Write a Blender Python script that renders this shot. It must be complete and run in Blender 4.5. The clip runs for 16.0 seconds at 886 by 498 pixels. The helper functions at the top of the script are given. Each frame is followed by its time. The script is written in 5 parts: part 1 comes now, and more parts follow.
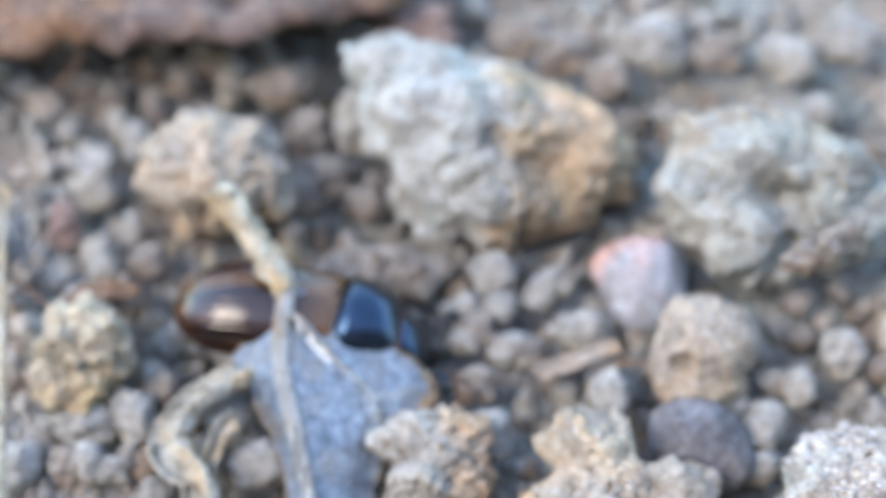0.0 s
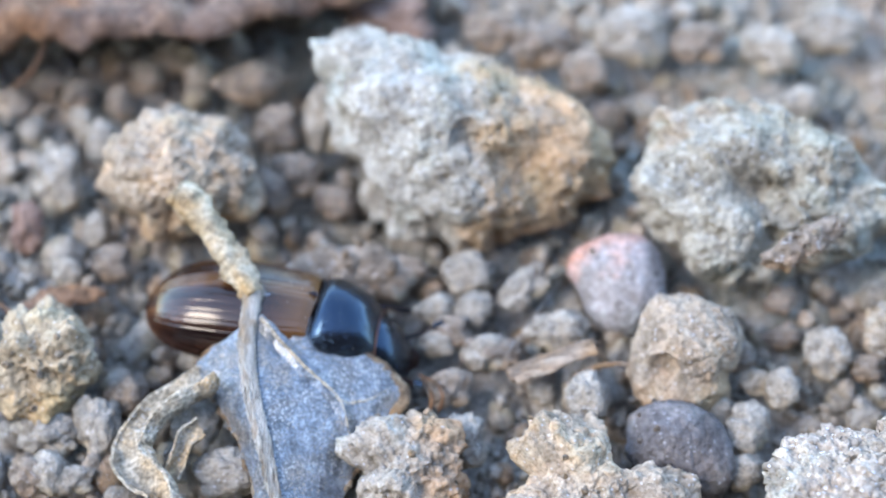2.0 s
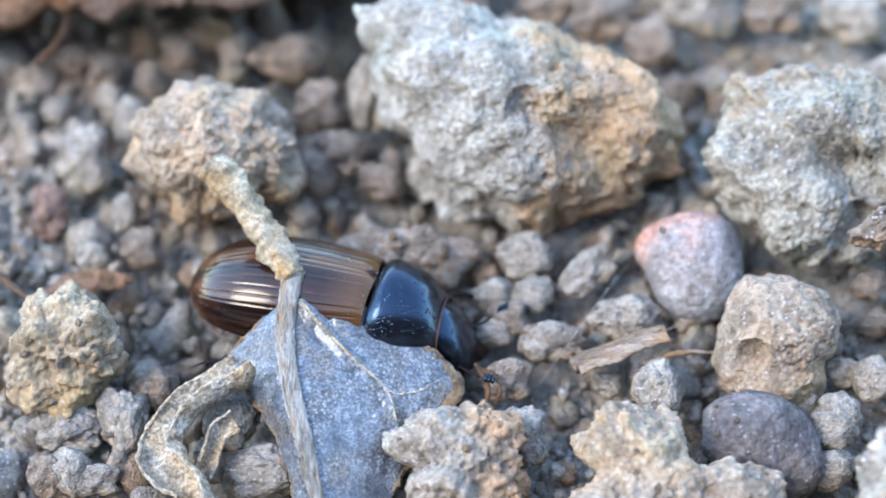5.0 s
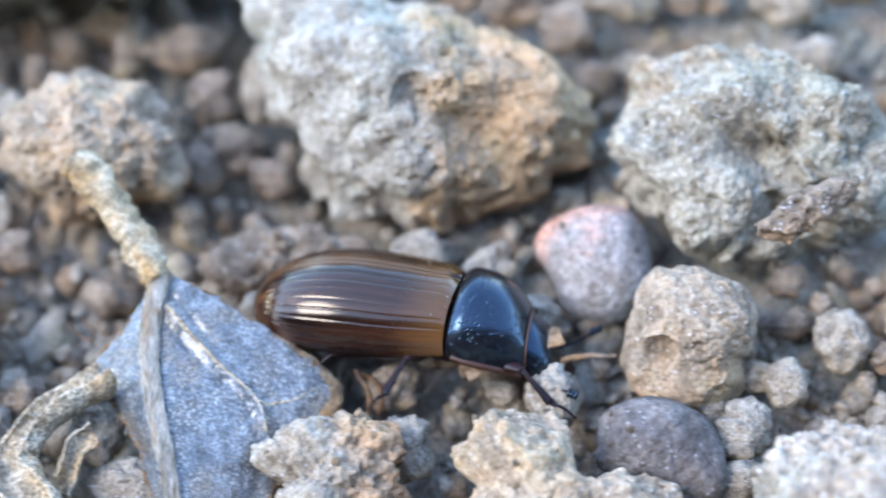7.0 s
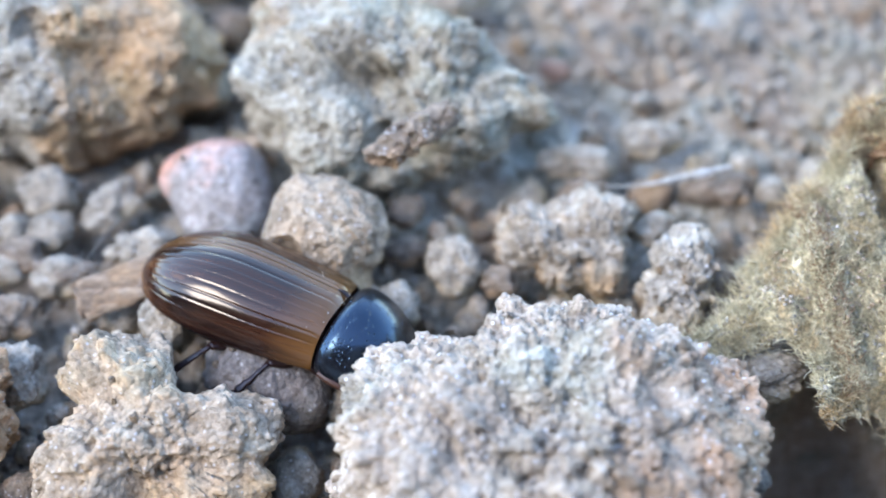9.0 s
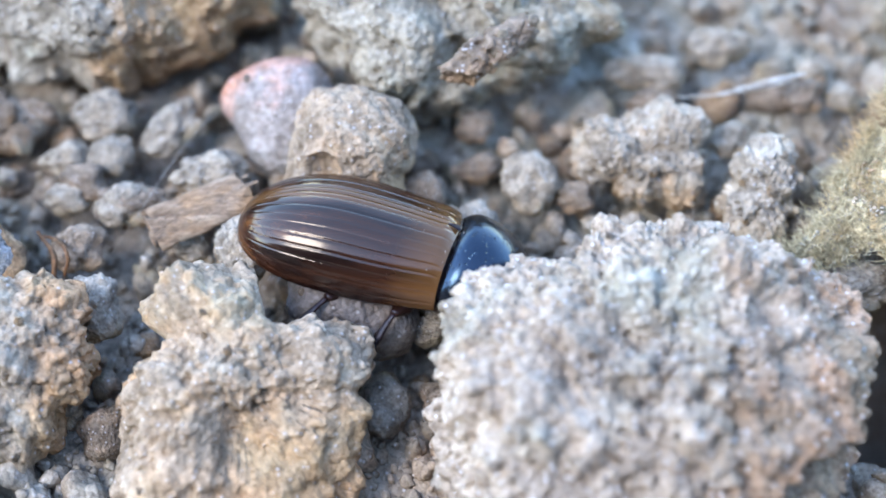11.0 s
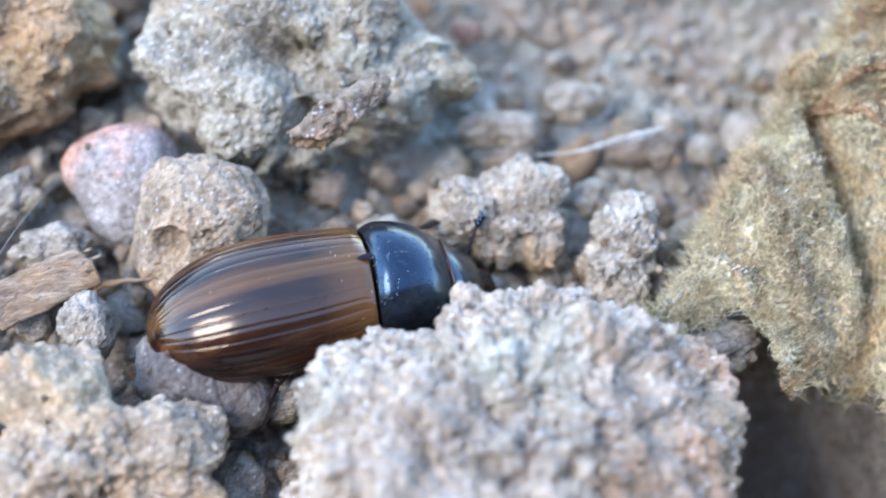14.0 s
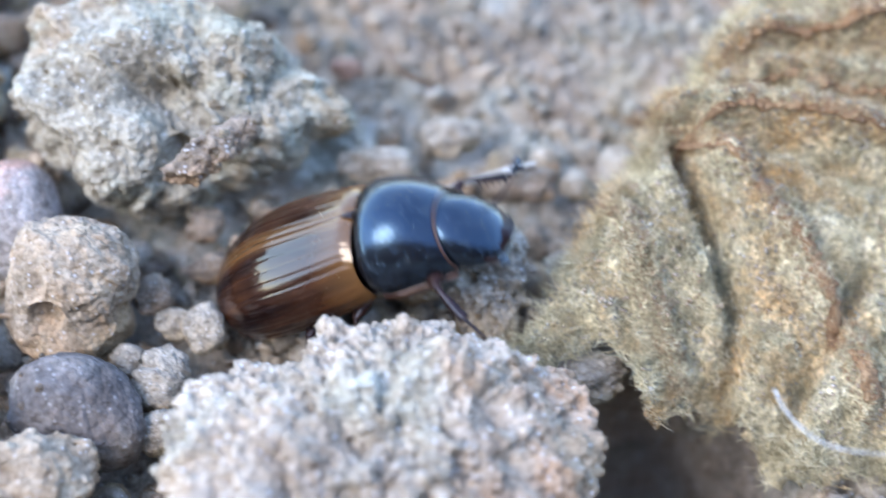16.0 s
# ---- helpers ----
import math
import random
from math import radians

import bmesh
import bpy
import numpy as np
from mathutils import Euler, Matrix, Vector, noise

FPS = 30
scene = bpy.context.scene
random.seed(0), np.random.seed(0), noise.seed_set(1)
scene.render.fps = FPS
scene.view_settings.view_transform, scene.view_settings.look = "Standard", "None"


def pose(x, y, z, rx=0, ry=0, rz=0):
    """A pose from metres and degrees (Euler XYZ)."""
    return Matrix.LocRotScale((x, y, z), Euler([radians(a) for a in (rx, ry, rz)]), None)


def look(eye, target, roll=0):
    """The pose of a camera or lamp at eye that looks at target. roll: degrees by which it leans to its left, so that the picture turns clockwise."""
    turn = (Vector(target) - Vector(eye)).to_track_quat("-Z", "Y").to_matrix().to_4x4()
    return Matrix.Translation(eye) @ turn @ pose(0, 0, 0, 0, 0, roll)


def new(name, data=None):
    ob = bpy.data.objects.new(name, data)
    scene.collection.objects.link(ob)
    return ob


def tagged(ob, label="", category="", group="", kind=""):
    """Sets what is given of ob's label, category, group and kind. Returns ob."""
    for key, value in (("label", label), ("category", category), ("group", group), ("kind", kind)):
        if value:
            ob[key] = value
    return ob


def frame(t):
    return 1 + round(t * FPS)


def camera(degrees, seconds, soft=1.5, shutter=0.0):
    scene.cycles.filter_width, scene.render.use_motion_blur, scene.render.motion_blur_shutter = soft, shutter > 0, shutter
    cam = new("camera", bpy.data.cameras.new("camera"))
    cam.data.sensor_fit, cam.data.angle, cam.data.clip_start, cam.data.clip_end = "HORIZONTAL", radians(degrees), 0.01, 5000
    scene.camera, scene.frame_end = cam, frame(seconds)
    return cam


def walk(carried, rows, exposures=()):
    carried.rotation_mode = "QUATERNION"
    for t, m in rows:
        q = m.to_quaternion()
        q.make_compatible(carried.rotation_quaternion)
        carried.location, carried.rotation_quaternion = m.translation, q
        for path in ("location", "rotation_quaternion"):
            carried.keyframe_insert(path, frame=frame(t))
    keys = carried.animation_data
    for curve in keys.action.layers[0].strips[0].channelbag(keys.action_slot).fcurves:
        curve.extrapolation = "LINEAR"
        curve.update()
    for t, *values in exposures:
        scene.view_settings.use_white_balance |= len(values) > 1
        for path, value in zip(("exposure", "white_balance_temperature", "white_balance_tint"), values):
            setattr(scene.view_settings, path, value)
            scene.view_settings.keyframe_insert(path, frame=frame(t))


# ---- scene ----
cam = camera(26, 16.0, soft=1.5, shutter=0.5)
cam.data.dof.use_dof = True
cam.data.dof.aperture_fstop = 50
PATH = [
    (0, pose(-0.00010, -0.03142, 0.04547, 34.78, 0.21, 0.76)),
    (0.5, pose(0.00185, -0.03244, 0.04733, 34.10, 0.91, 0.86)),
    (1, pose(0.00180, -0.03193, 0.04704, 33.72, 0.92, 0.79)),
    (1.5, pose(0.00122, -0.03113, 0.04526, 34.12, 0.76, 0.62)),
    (2, pose(0.00078, -0.03032, 0.04442, 34.44, 0.63, 0.42)),
    (2.5, pose(0.00035, -0.02996, 0.04323, 34.94, 0.44, 0.23)),
    (3, pose(0.00018, -0.02969, 0.04256, 35.02, 0.25, 0.11)),
    (3.5, pose(0.00000, -0.02953, 0.04219, 34.99, 0.00, 0.00)),
    (4, pose(0.00013, -0.02976, 0.04202, 35.18, 0.20, 0.12)),
    (6.5, pose(0.00322, -0.02777, 0.03698, 36.41, 4.41, 2.31)),
    (7, pose(0.00489, -0.02757, 0.03700, 36.26, 4.26, 1.90)),
    (7.5, pose(0.00656, -0.02761, 0.03718, 35.80, 3.81, 1.38)),
    (8, pose(0.00917, -0.02881, 0.03660, 36.91, 3.79, 0.99)),
    (8.5, pose(0.00988, -0.02945, 0.03636, 37.03, 2.29, -0.36)),
    (8.7, pose(0.01018, -0.03021, 0.03596, 37.55, 1.66, -0.82)),
    (10.8, pose(0.00656, -0.02901, 0.03556, 34.37, -0.28, -4.23)),
    (11, pose(0.00609, -0.02878, 0.03564, 33.92, -0.58, -4.43)),
    (11.5, pose(0.00586, -0.02841, 0.03533, 33.97, -0.55, -4.94)),
    (12, pose(0.00516, -0.02807, 0.03497, 34.21, -0.92, -5.65)),
    (12.5, pose(0.00476, -0.02770, 0.03462, 34.26, -1.04, -6.19)),
    (13, pose(0.00481, -0.02747, 0.03444, 34.26, -1.54, -6.91)),
    (13.5, pose(0.00542, -0.02738, 0.03452, 34.30, -2.06, -7.37)),
    (14, pose(0.00644, -0.02716, 0.03499, 34.69, -3.08, -8.01)),
    (14.5, pose(0.00691, -0.02683, 0.03532, 34.96, -3.16, -8.05)),
    (15, pose(0.00704, -0.02671, 0.03537, 35.63, -3.04, -7.90)),
    (15.5, pose(0.00767, -0.02700, 0.03565, 35.77, -3.18, -8.08)),
    (16, pose(0.00826, -0.02777, 0.03583, 35.56, -3.86, -8.94)),
]
walk(cam, PATH, exposures=[(0, 2.87, 6780, 10), (4, 2.86, 6780, 10), (7.5, 2.95, 6780, 10), (12, 2.91, 6700, 10), (16, 2.97, 6750, 12)])
# the lens finds its focus in the first two seconds, then stays about the beetle
focus = cam.data.dof.focus_object = new("focus_point")
FOCUS = [(0, 0.0435), (0.5, 0.0464), (1, 0.0470), (1.5, 0.0466), (2, 0.0468), (2.5, 0.0468), (4, 0.0468), (6.5, 0.0412), (7.5, 0.0405), (8, 0.0395), (8.5, 0.0400), (8.7, 0.0403), (10.8, 0.0405), (12, 0.0402), (14, 0.0396), (16, 0.0402)]
walk(focus, [(t, m @ pose(0, 0, -float(np.interp(t, [f[0] for f in FOCUS], [f[1] for f in FOCUS])))) for t, m in PATH])

# ---- light: open shade under a bright sky ----
world = bpy.data.worlds.new("sky")
scene.world = world
world.use_nodes = True
wn = world.node_tree.nodes
sky = wn.new("ShaderNodeTexSky")
sky.sky_type, sky.sun_disc = "NISHITA", False
sky.dust_density, sky.ozone_density = 0.3, 2.5
sky.sun_elevation, sky.sun_rotation = radians(48), radians(245)
wn["Background"].inputs["Strength"].default_value = 0.15
world.node_tree.links.new(sky.outputs["Color"], wn["Background"].inputs["Color"])
sun_data = bpy.data.lights.new("sun", "SUN")
sun_data.energy, sun_data.angle, sun_data.color = 0.52, radians(30), (1.0, 0.98, 0.96)
sun = new("sun", sun_data)
sun.matrix_world = look((-0.38, -0.18, 0.46), (0, 0, 0))

MM = 0.001


# ---- materials ----
def nodes_of(name, roughness=0.9, coat=0.0, specular=0.3):
    mat = bpy.data.materials.new(name)
    mat.use_nodes = True
    tree = mat.node_tree
    bsdf = tree.nodes["Principled BSDF"]
    bsdf.inputs["Roughness"].default_value = roughness
    bsdf.inputs["Coat Weight"].default_value = coat
    bsdf.inputs["Coat Roughness"].default_value = 0.06
    bsdf.inputs["Specular IOR Level"].default_value = specular
    return mat, tree, bsdf


def noise_node(tree, scale, detail=6.0, rough=0.6, vector=None):
    n = tree.nodes.new("ShaderNodeTexNoise")
    n.inputs["Scale"].default_value, n.inputs["Detail"].default_value, n.inputs["Roughness"].default_value = scale, detail, rough
    if vector:
        tree.links.new(vector, n.inputs["Vector"])
    return n.outputs["Fac"]


def ramp(tree, fac, stops):
    r = tree.nodes.new("ShaderNodeValToRGB")
    while len(r.color_ramp.elements) < len(stops):
        r.color_ramp.elements.new(0.5)
    for e, (p, c) in zip(r.color_ramp.elements, stops):
        e.position, e.color = p, (*c, 1)
    tree.links.new(fac, r.inputs["Fac"])
    return r.outputs["Color"]


def mixed(tree, fac, a, b, mode="MIX"):
    m = tree.nodes.new("ShaderNodeMix")
    m.data_type, m.blend_type = "RGBA", mode
    for value, socket in ((fac, m.inputs["Factor"]), (a, m.inputs[6]), (b, m.inputs[7])):
        if isinstance(value, (int, float)):
            socket.default_value = value
        elif isinstance(value, tuple):
            socket.default_value = (*value, 1)
        else:
            tree.links.new(value, socket)
    return m.outputs[2]


def bump(tree, bsdf, height, distance, strength=1.0):
    b = tree.nodes.new("ShaderNodeBump")
    b.inputs["Distance"].default_value, b.inputs["Strength"].default_value = distance, strength
    tree.links.new(height, b.inputs["Height"])
    old = bsdf.inputs["Normal"].links
    if old:
        tree.links.new(old[0].from_socket, b.inputs["Normal"])
    tree.links.new(b.outputs["Normal"], bsdf.inputs["Normal"])


def soil(name, dark, mid, pale, warm, speck=0.5, roughness=0.95, grain=1.0, stain=0.46, lean=(0, 0, 0)):
    """Dry soil: broad stains, a fine grain, pale and dark specks."""
    mat, tree, bsdf = nodes_of(name, roughness, 0.0, 0.2)
    at = tree.nodes.new("ShaderNodeTexCoord").outputs["Object"]
    broad = noise_node(tree, 620, 5, 0.65, at)
    fine = noise_node(tree, 6500, 4, 0.6, at)
    tint = noise_node(tree, 260, 5, 0.65, at)
    side = tree.nodes.new("ShaderNodeVectorMath")
    side.operation = "DOT_PRODUCT"
    side.inputs[1].default_value = lean
    tree.links.new(at, side.inputs[0])
    add = tree.nodes.new("ShaderNodeMath")
    tree.links.new(tint, add.inputs[0])
    tree.links.new(side.outputs["Value"], add.inputs[1])
    tint = add.outputs[0]
    colour = ramp(tree, broad, ((0.32, dark), (0.52, mid), (0.74, pale)))
    colour = mixed(tree, ramp(tree, tint, ((stain, (0, 0, 0)), (stain + 0.14, (0.85, 0.85, 0.85)))), colour, warm)
    cool = noise_node(tree, 410, 3, 0.55, at)
    colour = mixed(tree, 1.0, colour, ramp(tree, cool, ((0.48, (1, 1, 1)), (0.66, (0.82, 0.93, 0.96)))), "MULTIPLY")
    blotch = noise_node(tree, 1900, 4, 0.6, at)
    colour = mixed(tree, 0.8, colour, ramp(tree, blotch, ((0.34, (0.72, 0.67, 0.62)), (0.5, (1, 1, 1)), (0.66, (1.14, 1.15, 1.16)))), "MULTIPLY")
    grains = ramp(tree, fine, ((0.3, (0.55, 0.53, 0.5)), (0.5, (1, 1, 1)), (0.72, (1.3, 1.3, 1.32))))
    colour = mixed(tree, 0.75, colour, grains, "MULTIPLY")
    cells = tree.nodes.new("ShaderNodeTexVoronoi")
    cells.inputs["Scale"].default_value = 8500
    tree.links.new(at, cells.inputs["Vector"])
    single = tree.nodes.new("ShaderNodeSeparateColor")
    tree.links.new(cells.outputs["Color"], single.inputs["Color"])
    colour = mixed(tree, 0.55, colour, ramp(tree, single.outputs["Red"], ((0.0, (0.62, 0.6, 0.58)), (0.6, (1.02, 1.02, 1.02)), (1.0, (1.28, 1.26, 1.24)))), "MULTIPLY")
    dots = ramp(tree, cells.outputs["Distance"], ((0.2, (1, 1, 1)), (0.45, (0, 0, 0))))
    pick = ramp(tree, single.outputs["Green"], ((0.86, (0, 0, 0)), (0.9, (speck, speck, speck))))
    colour = mixed(tree, mixed(tree, 1.0, dots, pick, "MULTIPLY"), colour, (0.66, 0.66, 0.68))
    vary = tree.nodes.new("ShaderNodeObjectInfo").outputs["Random"]
    colour = mixed(tree, 0.4, colour, ramp(tree, vary, ((0.0, (0.72, 0.72, 0.74)), (1.0, (1.2, 1.16, 1.1)))), "MULTIPLY")
    tree.links.new(colour, bsdf.inputs["Base Color"])
    bump(tree, bsdf, blotch, 0.00007 * grain)
    bump(tree, bsdf, fine, 0.00003 * grain)
    bump(tree, bsdf, cells.outputs["Distance"], -0.00003 * grain)
    return mat


GREY_SOIL = soil("grey_soil", (0.19, 0.165, 0.135), (0.345, 0.308, 0.258), (0.48, 0.445, 0.39), (0.41, 0.29, 0.18))
BROWN_SOIL = soil("brown_soil", (0.14, 0.112, 0.088), (0.26, 0.21, 0.165), (0.38, 0.325, 0.265), (0.37, 0.22, 0.125))
# PALE_SOIL leans browner and darker to lower right, partly shading put into colour
PALE_SOIL = soil("pale_soil", (0.23, 0.19, 0.155), (0.40, 0.335, 0.27), (0.56, 0.495, 0.42), (0.36, 0.24, 0.16), 1.0, 0.95, 1.3, 0.54, (50, -30, 0))
OCHRE = ((0.21, 0.175, 0.135), (0.38, 0.325, 0.258), (0.51, 0.455, 0.38), (0.48, 0.29, 0.155))
OCHRE_SOIL = soil("ochre_soil", *OCHRE, 0.5, 0.95, 1.0, 0.46)
TAN_SOIL = soil("tan_soil", (0.20, 0.16, 0.118), (0.37, 0.295, 0.22), (0.49, 0.415, 0.33), (0.45, 0.285, 0.16), 0.4, 0.95, 1.0, 0.45)
YELLOW_SOIL = soil("yellow_soil", (0.22, 0.17, 0.11), (0.39, 0.31, 0.21), (0.53, 0.455, 0.34), (0.49, 0.31, 0.15), 0.4, 0.95, 1.0, 0.46)
TWO_TONE_SOIL = soil("two_tone_soil", (0.21, 0.187, 0.152), (0.39, 0.355, 0.295), (0.53, 0.50, 0.43), (0.48, 0.305, 0.165), 0.5, 0.95, 1.0, 0.5, (90, 0, 0))
CLEFT_SOIL = soil("cleft_soil", (0.19, 0.168, 0.132), (0.35, 0.318, 0.255), (0.48, 0.45, 0.38), (0.36, 0.235, 0.14), 0.5, 0.95, 1.2, 0.53, (18, 25, 0))
EDGED_SOIL = soil("edged_soil", *OCHRE, 0.5, 0.95, 1.0, 0.49, (130, 30, 0))
RED_STONE = soil("red_stone", (0.17, 0.10, 0.08), (0.30, 0.20, 0.155), (0.38, 0.29, 0.24), (0.34, 0.18, 0.12), 0.3)
PINK_STONE = soil("pink_stone", (0.22, 0.20, 0.19), (0.34, 0.31, 0.30), (0.52, 0.50, 0.51), (0.54, 0.25, 0.16), 0.4, 0.6, 1.0, 0.51, (-70, 110, 20))
DARK_STONE = soil("dark_stone", (0.09, 0.08, 0.078), (0.155, 0.138, 0.132), (0.26, 0.235, 0.225), (0.20, 0.145, 0.11), 0.25, 0.75, 1.0)
GROUND_SOIL = soil("ground_soil", (0.15, 0.13, 0.11), (0.29, 0.255, 0.215), (0.43, 0.395, 0.345), (0.33, 0.26, 0.20))


# near-black surface for the added light blocker behind the view
BLOCKER = soil("blocker_dark", (0.03, 0.028, 0.026), (0.045, 0.042, 0.04), (0.06, 0.056, 0.052), (0.05, 0.042, 0.036), 0.1)


def plant(name, dark, mid, pale, warm, roughness=0.7, scale=900.0, stretch=(1, 1, 1), relief=0.00006, dust=0.0, crisp=0.22):
    """Dead plant matter: fibres, blotches and fine dust."""
    mat, tree, bsdf = nodes_of(name, roughness, 0.0, 0.35)
    at = tree.nodes.new("ShaderNodeTexCoord").outputs["Object"]
    way = tree.nodes.new("ShaderNodeMapping")
    way.inputs["Scale"].default_value = stretch
    tree.links.new(at, way.inputs["Vector"])
    broad = noise_node(tree, scale, 5, 0.65, way.outputs["Vector"])
    fine = noise_node(tree, scale * 6, 5, 0.7, way.outputs["Vector"])
    colour = ramp(tree, broad, ((0.3, dark), (0.5, mid), (0.72, pale)))
    colour = mixed(tree, ramp(tree, noise_node(tree, scale * 0.4, 3, 0.5, at), ((0.5, (0, 0, 0)), (0.68, (0.9, 0.9, 0.9)))), colour, warm)
    colour = mixed(tree, 0.9, colour, ramp(tree, fine, ((0.52 - crisp, (0.45, 0.45, 0.45)), (0.52, (1, 1, 1)), (0.53 + crisp, (1.7, 1.7, 1.7)))), "MULTIPLY")
    tree.links.new(colour, bsdf.inputs["Base Color"])
    if dust:
        grains = tree.nodes.new("ShaderNodeTexVoronoi")
        grains.inputs["Scale"].default_value = 9000
        tree.links.new(at, grains.inputs["Vector"])
        dots = ramp(tree, grains.outputs["Distance"], ((0.2, (dust, dust, dust)), (0.42, (0, 0, 0))))
        patchy = ramp(tree, noise_node(tree, 900, 4, 0.65, at), ((0.40, (0, 0, 0)), (0.54, (1, 1, 1))))
        dots = mixed(tree, 1.0, dots, patchy, "MULTIPLY")
        colour = mixed(tree, dots, colour, ramp(tree, noise_node(tree, 700, 3, 0.6, at), ((0.42, (0.60, 0.60, 0.58)), (0.56, (0.40, 0.33, 0.24)))))
        tree.links.new(colour, bsdf.inputs["Base Color"])
        bump(tree, bsdf, dots, 0.00003)
    bump(tree, bsdf, broad, relief * 2)
    bump(tree, bsdf, fine, relief)
    return mat


# the blue in these leaf colours is reflected sky put into the base
LEAF = plant("weathered_leaf", (0.045, 0.056, 0.068), (0.175, 0.21, 0.25), (0.46, 0.52, 0.58), (0.22, 0.19, 0.155), 0.3, 2300, (1, 1, 1), 0.00012, 0.9, 0.09)
LEAF.node_tree.nodes["Principled BSDF"].inputs["Coat Weight"].default_value = 1.0
LEAF.node_tree.nodes["Principled BSDF"].inputs["Coat Roughness"].default_value = 0.24
LEAF.node_tree.nodes["Principled BSDF"].inputs["Specular IOR Level"].default_value = 0.9
RIB = plant("pale_rib", (0.09, 0.07, 0.05), (0.46, 0.42, 0.36), (0.72, 0.69, 0.64), (0.34, 0.24, 0.15), 0.7, 4200, (1, 0.1, 0.3), 0.00012)
EDGE_MAT = plant("leaf_edge", (0.07, 0.045, 0.03), (0.20, 0.14, 0.085), (0.38, 0.31, 0.22), (0.26, 0.15, 0.07), 0.8, 1800)
STALK_MAT = plant("dry_stalk", (0.13, 0.09, 0.055), (0.40, 0.315, 0.205), (0.60, 0.525, 0.40), (0.50, 0.30, 0.115), 0.85, 1600)
CURL_MAT = plant("pale_curl", (0.20, 0.155, 0.10), (0.43, 0.36, 0.265), (0.62, 0.55, 0.44), (0.48, 0.33, 0.18), 0.85, 1500, (1, 1, 1), 0.00006, 0.6, 0.12)
BARK_MAT = plant("brown_leaf", (0.06, 0.034, 0.024), (0.16, 0.098, 0.068), (0.29, 0.195, 0.14), (0.29, 0.14, 0.06), 0.6, 600, (1, 1, 1), 0.0002)
FELT = plant("felted_leaf", (0.20, 0.175, 0.105), (0.56, 0.475, 0.295), (0.80, 0.70, 0.48), (0.60, 0.36, 0.15), 0.9, 1100, (1, 1, 1), 0.00018, 0.5, 0.12)
FELT_RIB = plant("felted_rib", (0.12, 0.065, 0.035), (0.25, 0.15, 0.08), (0.44, 0.31, 0.18), (0.27, 0.15, 0.075), 0.9, 1500)
FUZZ = plant("fuzz", (0.24, 0.20, 0.115), (0.68, 0.585, 0.37), (0.92, 0.84, 0.62), (0.64, 0.42, 0.20), 0.8, 2200)
RIB_FUZZ = plant("rib_fuzz", (0.16, 0.085, 0.045), (0.36, 0.21, 0.12), (0.58, 0.42, 0.27), (0.40, 0.22, 0.12), 0.8, 2200)
WOOD = plant("old_wood", (0.13, 0.085, 0.055), (0.29, 0.205, 0.14), (0.46, 0.37, 0.28), (0.34, 0.20, 0.10), 0.85, 2600, (0.25, 1.2, 1.2), 0.00004)
STRAW = plant("white_fibre", (0.28, 0.26, 0.23), (0.40, 0.385, 0.36), (0.56, 0.55, 0.54), (0.32, 0.26, 0.20), 0.4, 1500)
DRY_STEM = plant("dry_stem", (0.06, 0.032, 0.018), (0.12, 0.066, 0.036), (0.21, 0.13, 0.075), (0.22, 0.10, 0.04), 0.6, 1400)


def chitin(name, stops, roughness, coat, relief=0.0, pits=0.0, edge=None, sheen=(1, 1, 1)):
    mat, tree, bsdf = nodes_of(name, roughness, coat, 0.6)
    bsdf.inputs["Specular Tint"].default_value = (*sheen, 1)
    at = tree.nodes.new("ShaderNodeTexCoord").outputs["Object"]
    way = tree.nodes.new("ShaderNodeMapping")
    way.inputs["Scale"].default_value = (0.14, 1.2, 1.2)
    tree.links.new(at, way.inputs["Vector"])
    streak = noise_node(tree, 1100, 4, 0.6, way.outputs["Vector"])
    colour = ramp(tree, streak, stops)
    if edge:
        split = tree.nodes.new("ShaderNodeSeparateXYZ")
        tree.links.new(at, split.inputs["Vector"])
        side = tree.nodes.new("ShaderNodeMath")
        side.operation = "ABSOLUTE"
        tree.links.new(split.outputs["Y"], side.inputs[0])
        for source, stops in ((split.outputs["X"], ((-0.0009, 0.0), (0.0002, 0.75))), (side.outputs[0], ((0.00012, 0.55), (0.0003, 0.0)))):
            reach = tree.nodes.new("ShaderNodeMapRange")
            reach.inputs["From Min"].default_value, reach.inputs["To Min"].default_value = stops[0]
            reach.inputs["From Max"].default_value, reach.inputs["To Max"].default_value = stops[1]
            tree.links.new(source, reach.inputs["Value"])
            colour = mixed(tree, reach.outputs["Result"], colour, edge)
    tree.links.new(colour, bsdf.inputs["Base Color"])
    bump(tree, bsdf, noise_node(tree, 2500, 4, 0.6, at), relief)
    if pits:
        v = tree.nodes.new("ShaderNodeTexVoronoi")
        v.inputs["Scale"].default_value = 9000
        tree.links.new(at, v.inputs["Vector"])
        bump(tree, bsdf, ramp(tree, v.outputs["Distance"], ((0.1, (0, 0, 0)), (0.3, (1, 1, 1)))), pits)
    return mat


# sheen tints put reflected sky blue, and gold on the wings, into the material
WING = chitin("brown_wing_case", ((0.38, (0.008, 0.003, 0.0025)), (0.5, (0.036, 0.0125, 0.006)), (0.62, (0.10, 0.04, 0.013))), 0.16, 0.3, 0.000004, 0.0, (0.125, 0.058, 0.018), (1.0, 0.86, 0.72))
WING.node_tree.nodes["Principled BSDF"].inputs["Specular IOR Level"].default_value = 0.5
BLACK = chitin("black_shell", ((0.3, (0.003, 0.003, 0.004)), (0.7, (0.009, 0.008, 0.009))), 0.24, 0.1, 0.000003, 0.000012, None, (0.30, 0.54, 0.82))
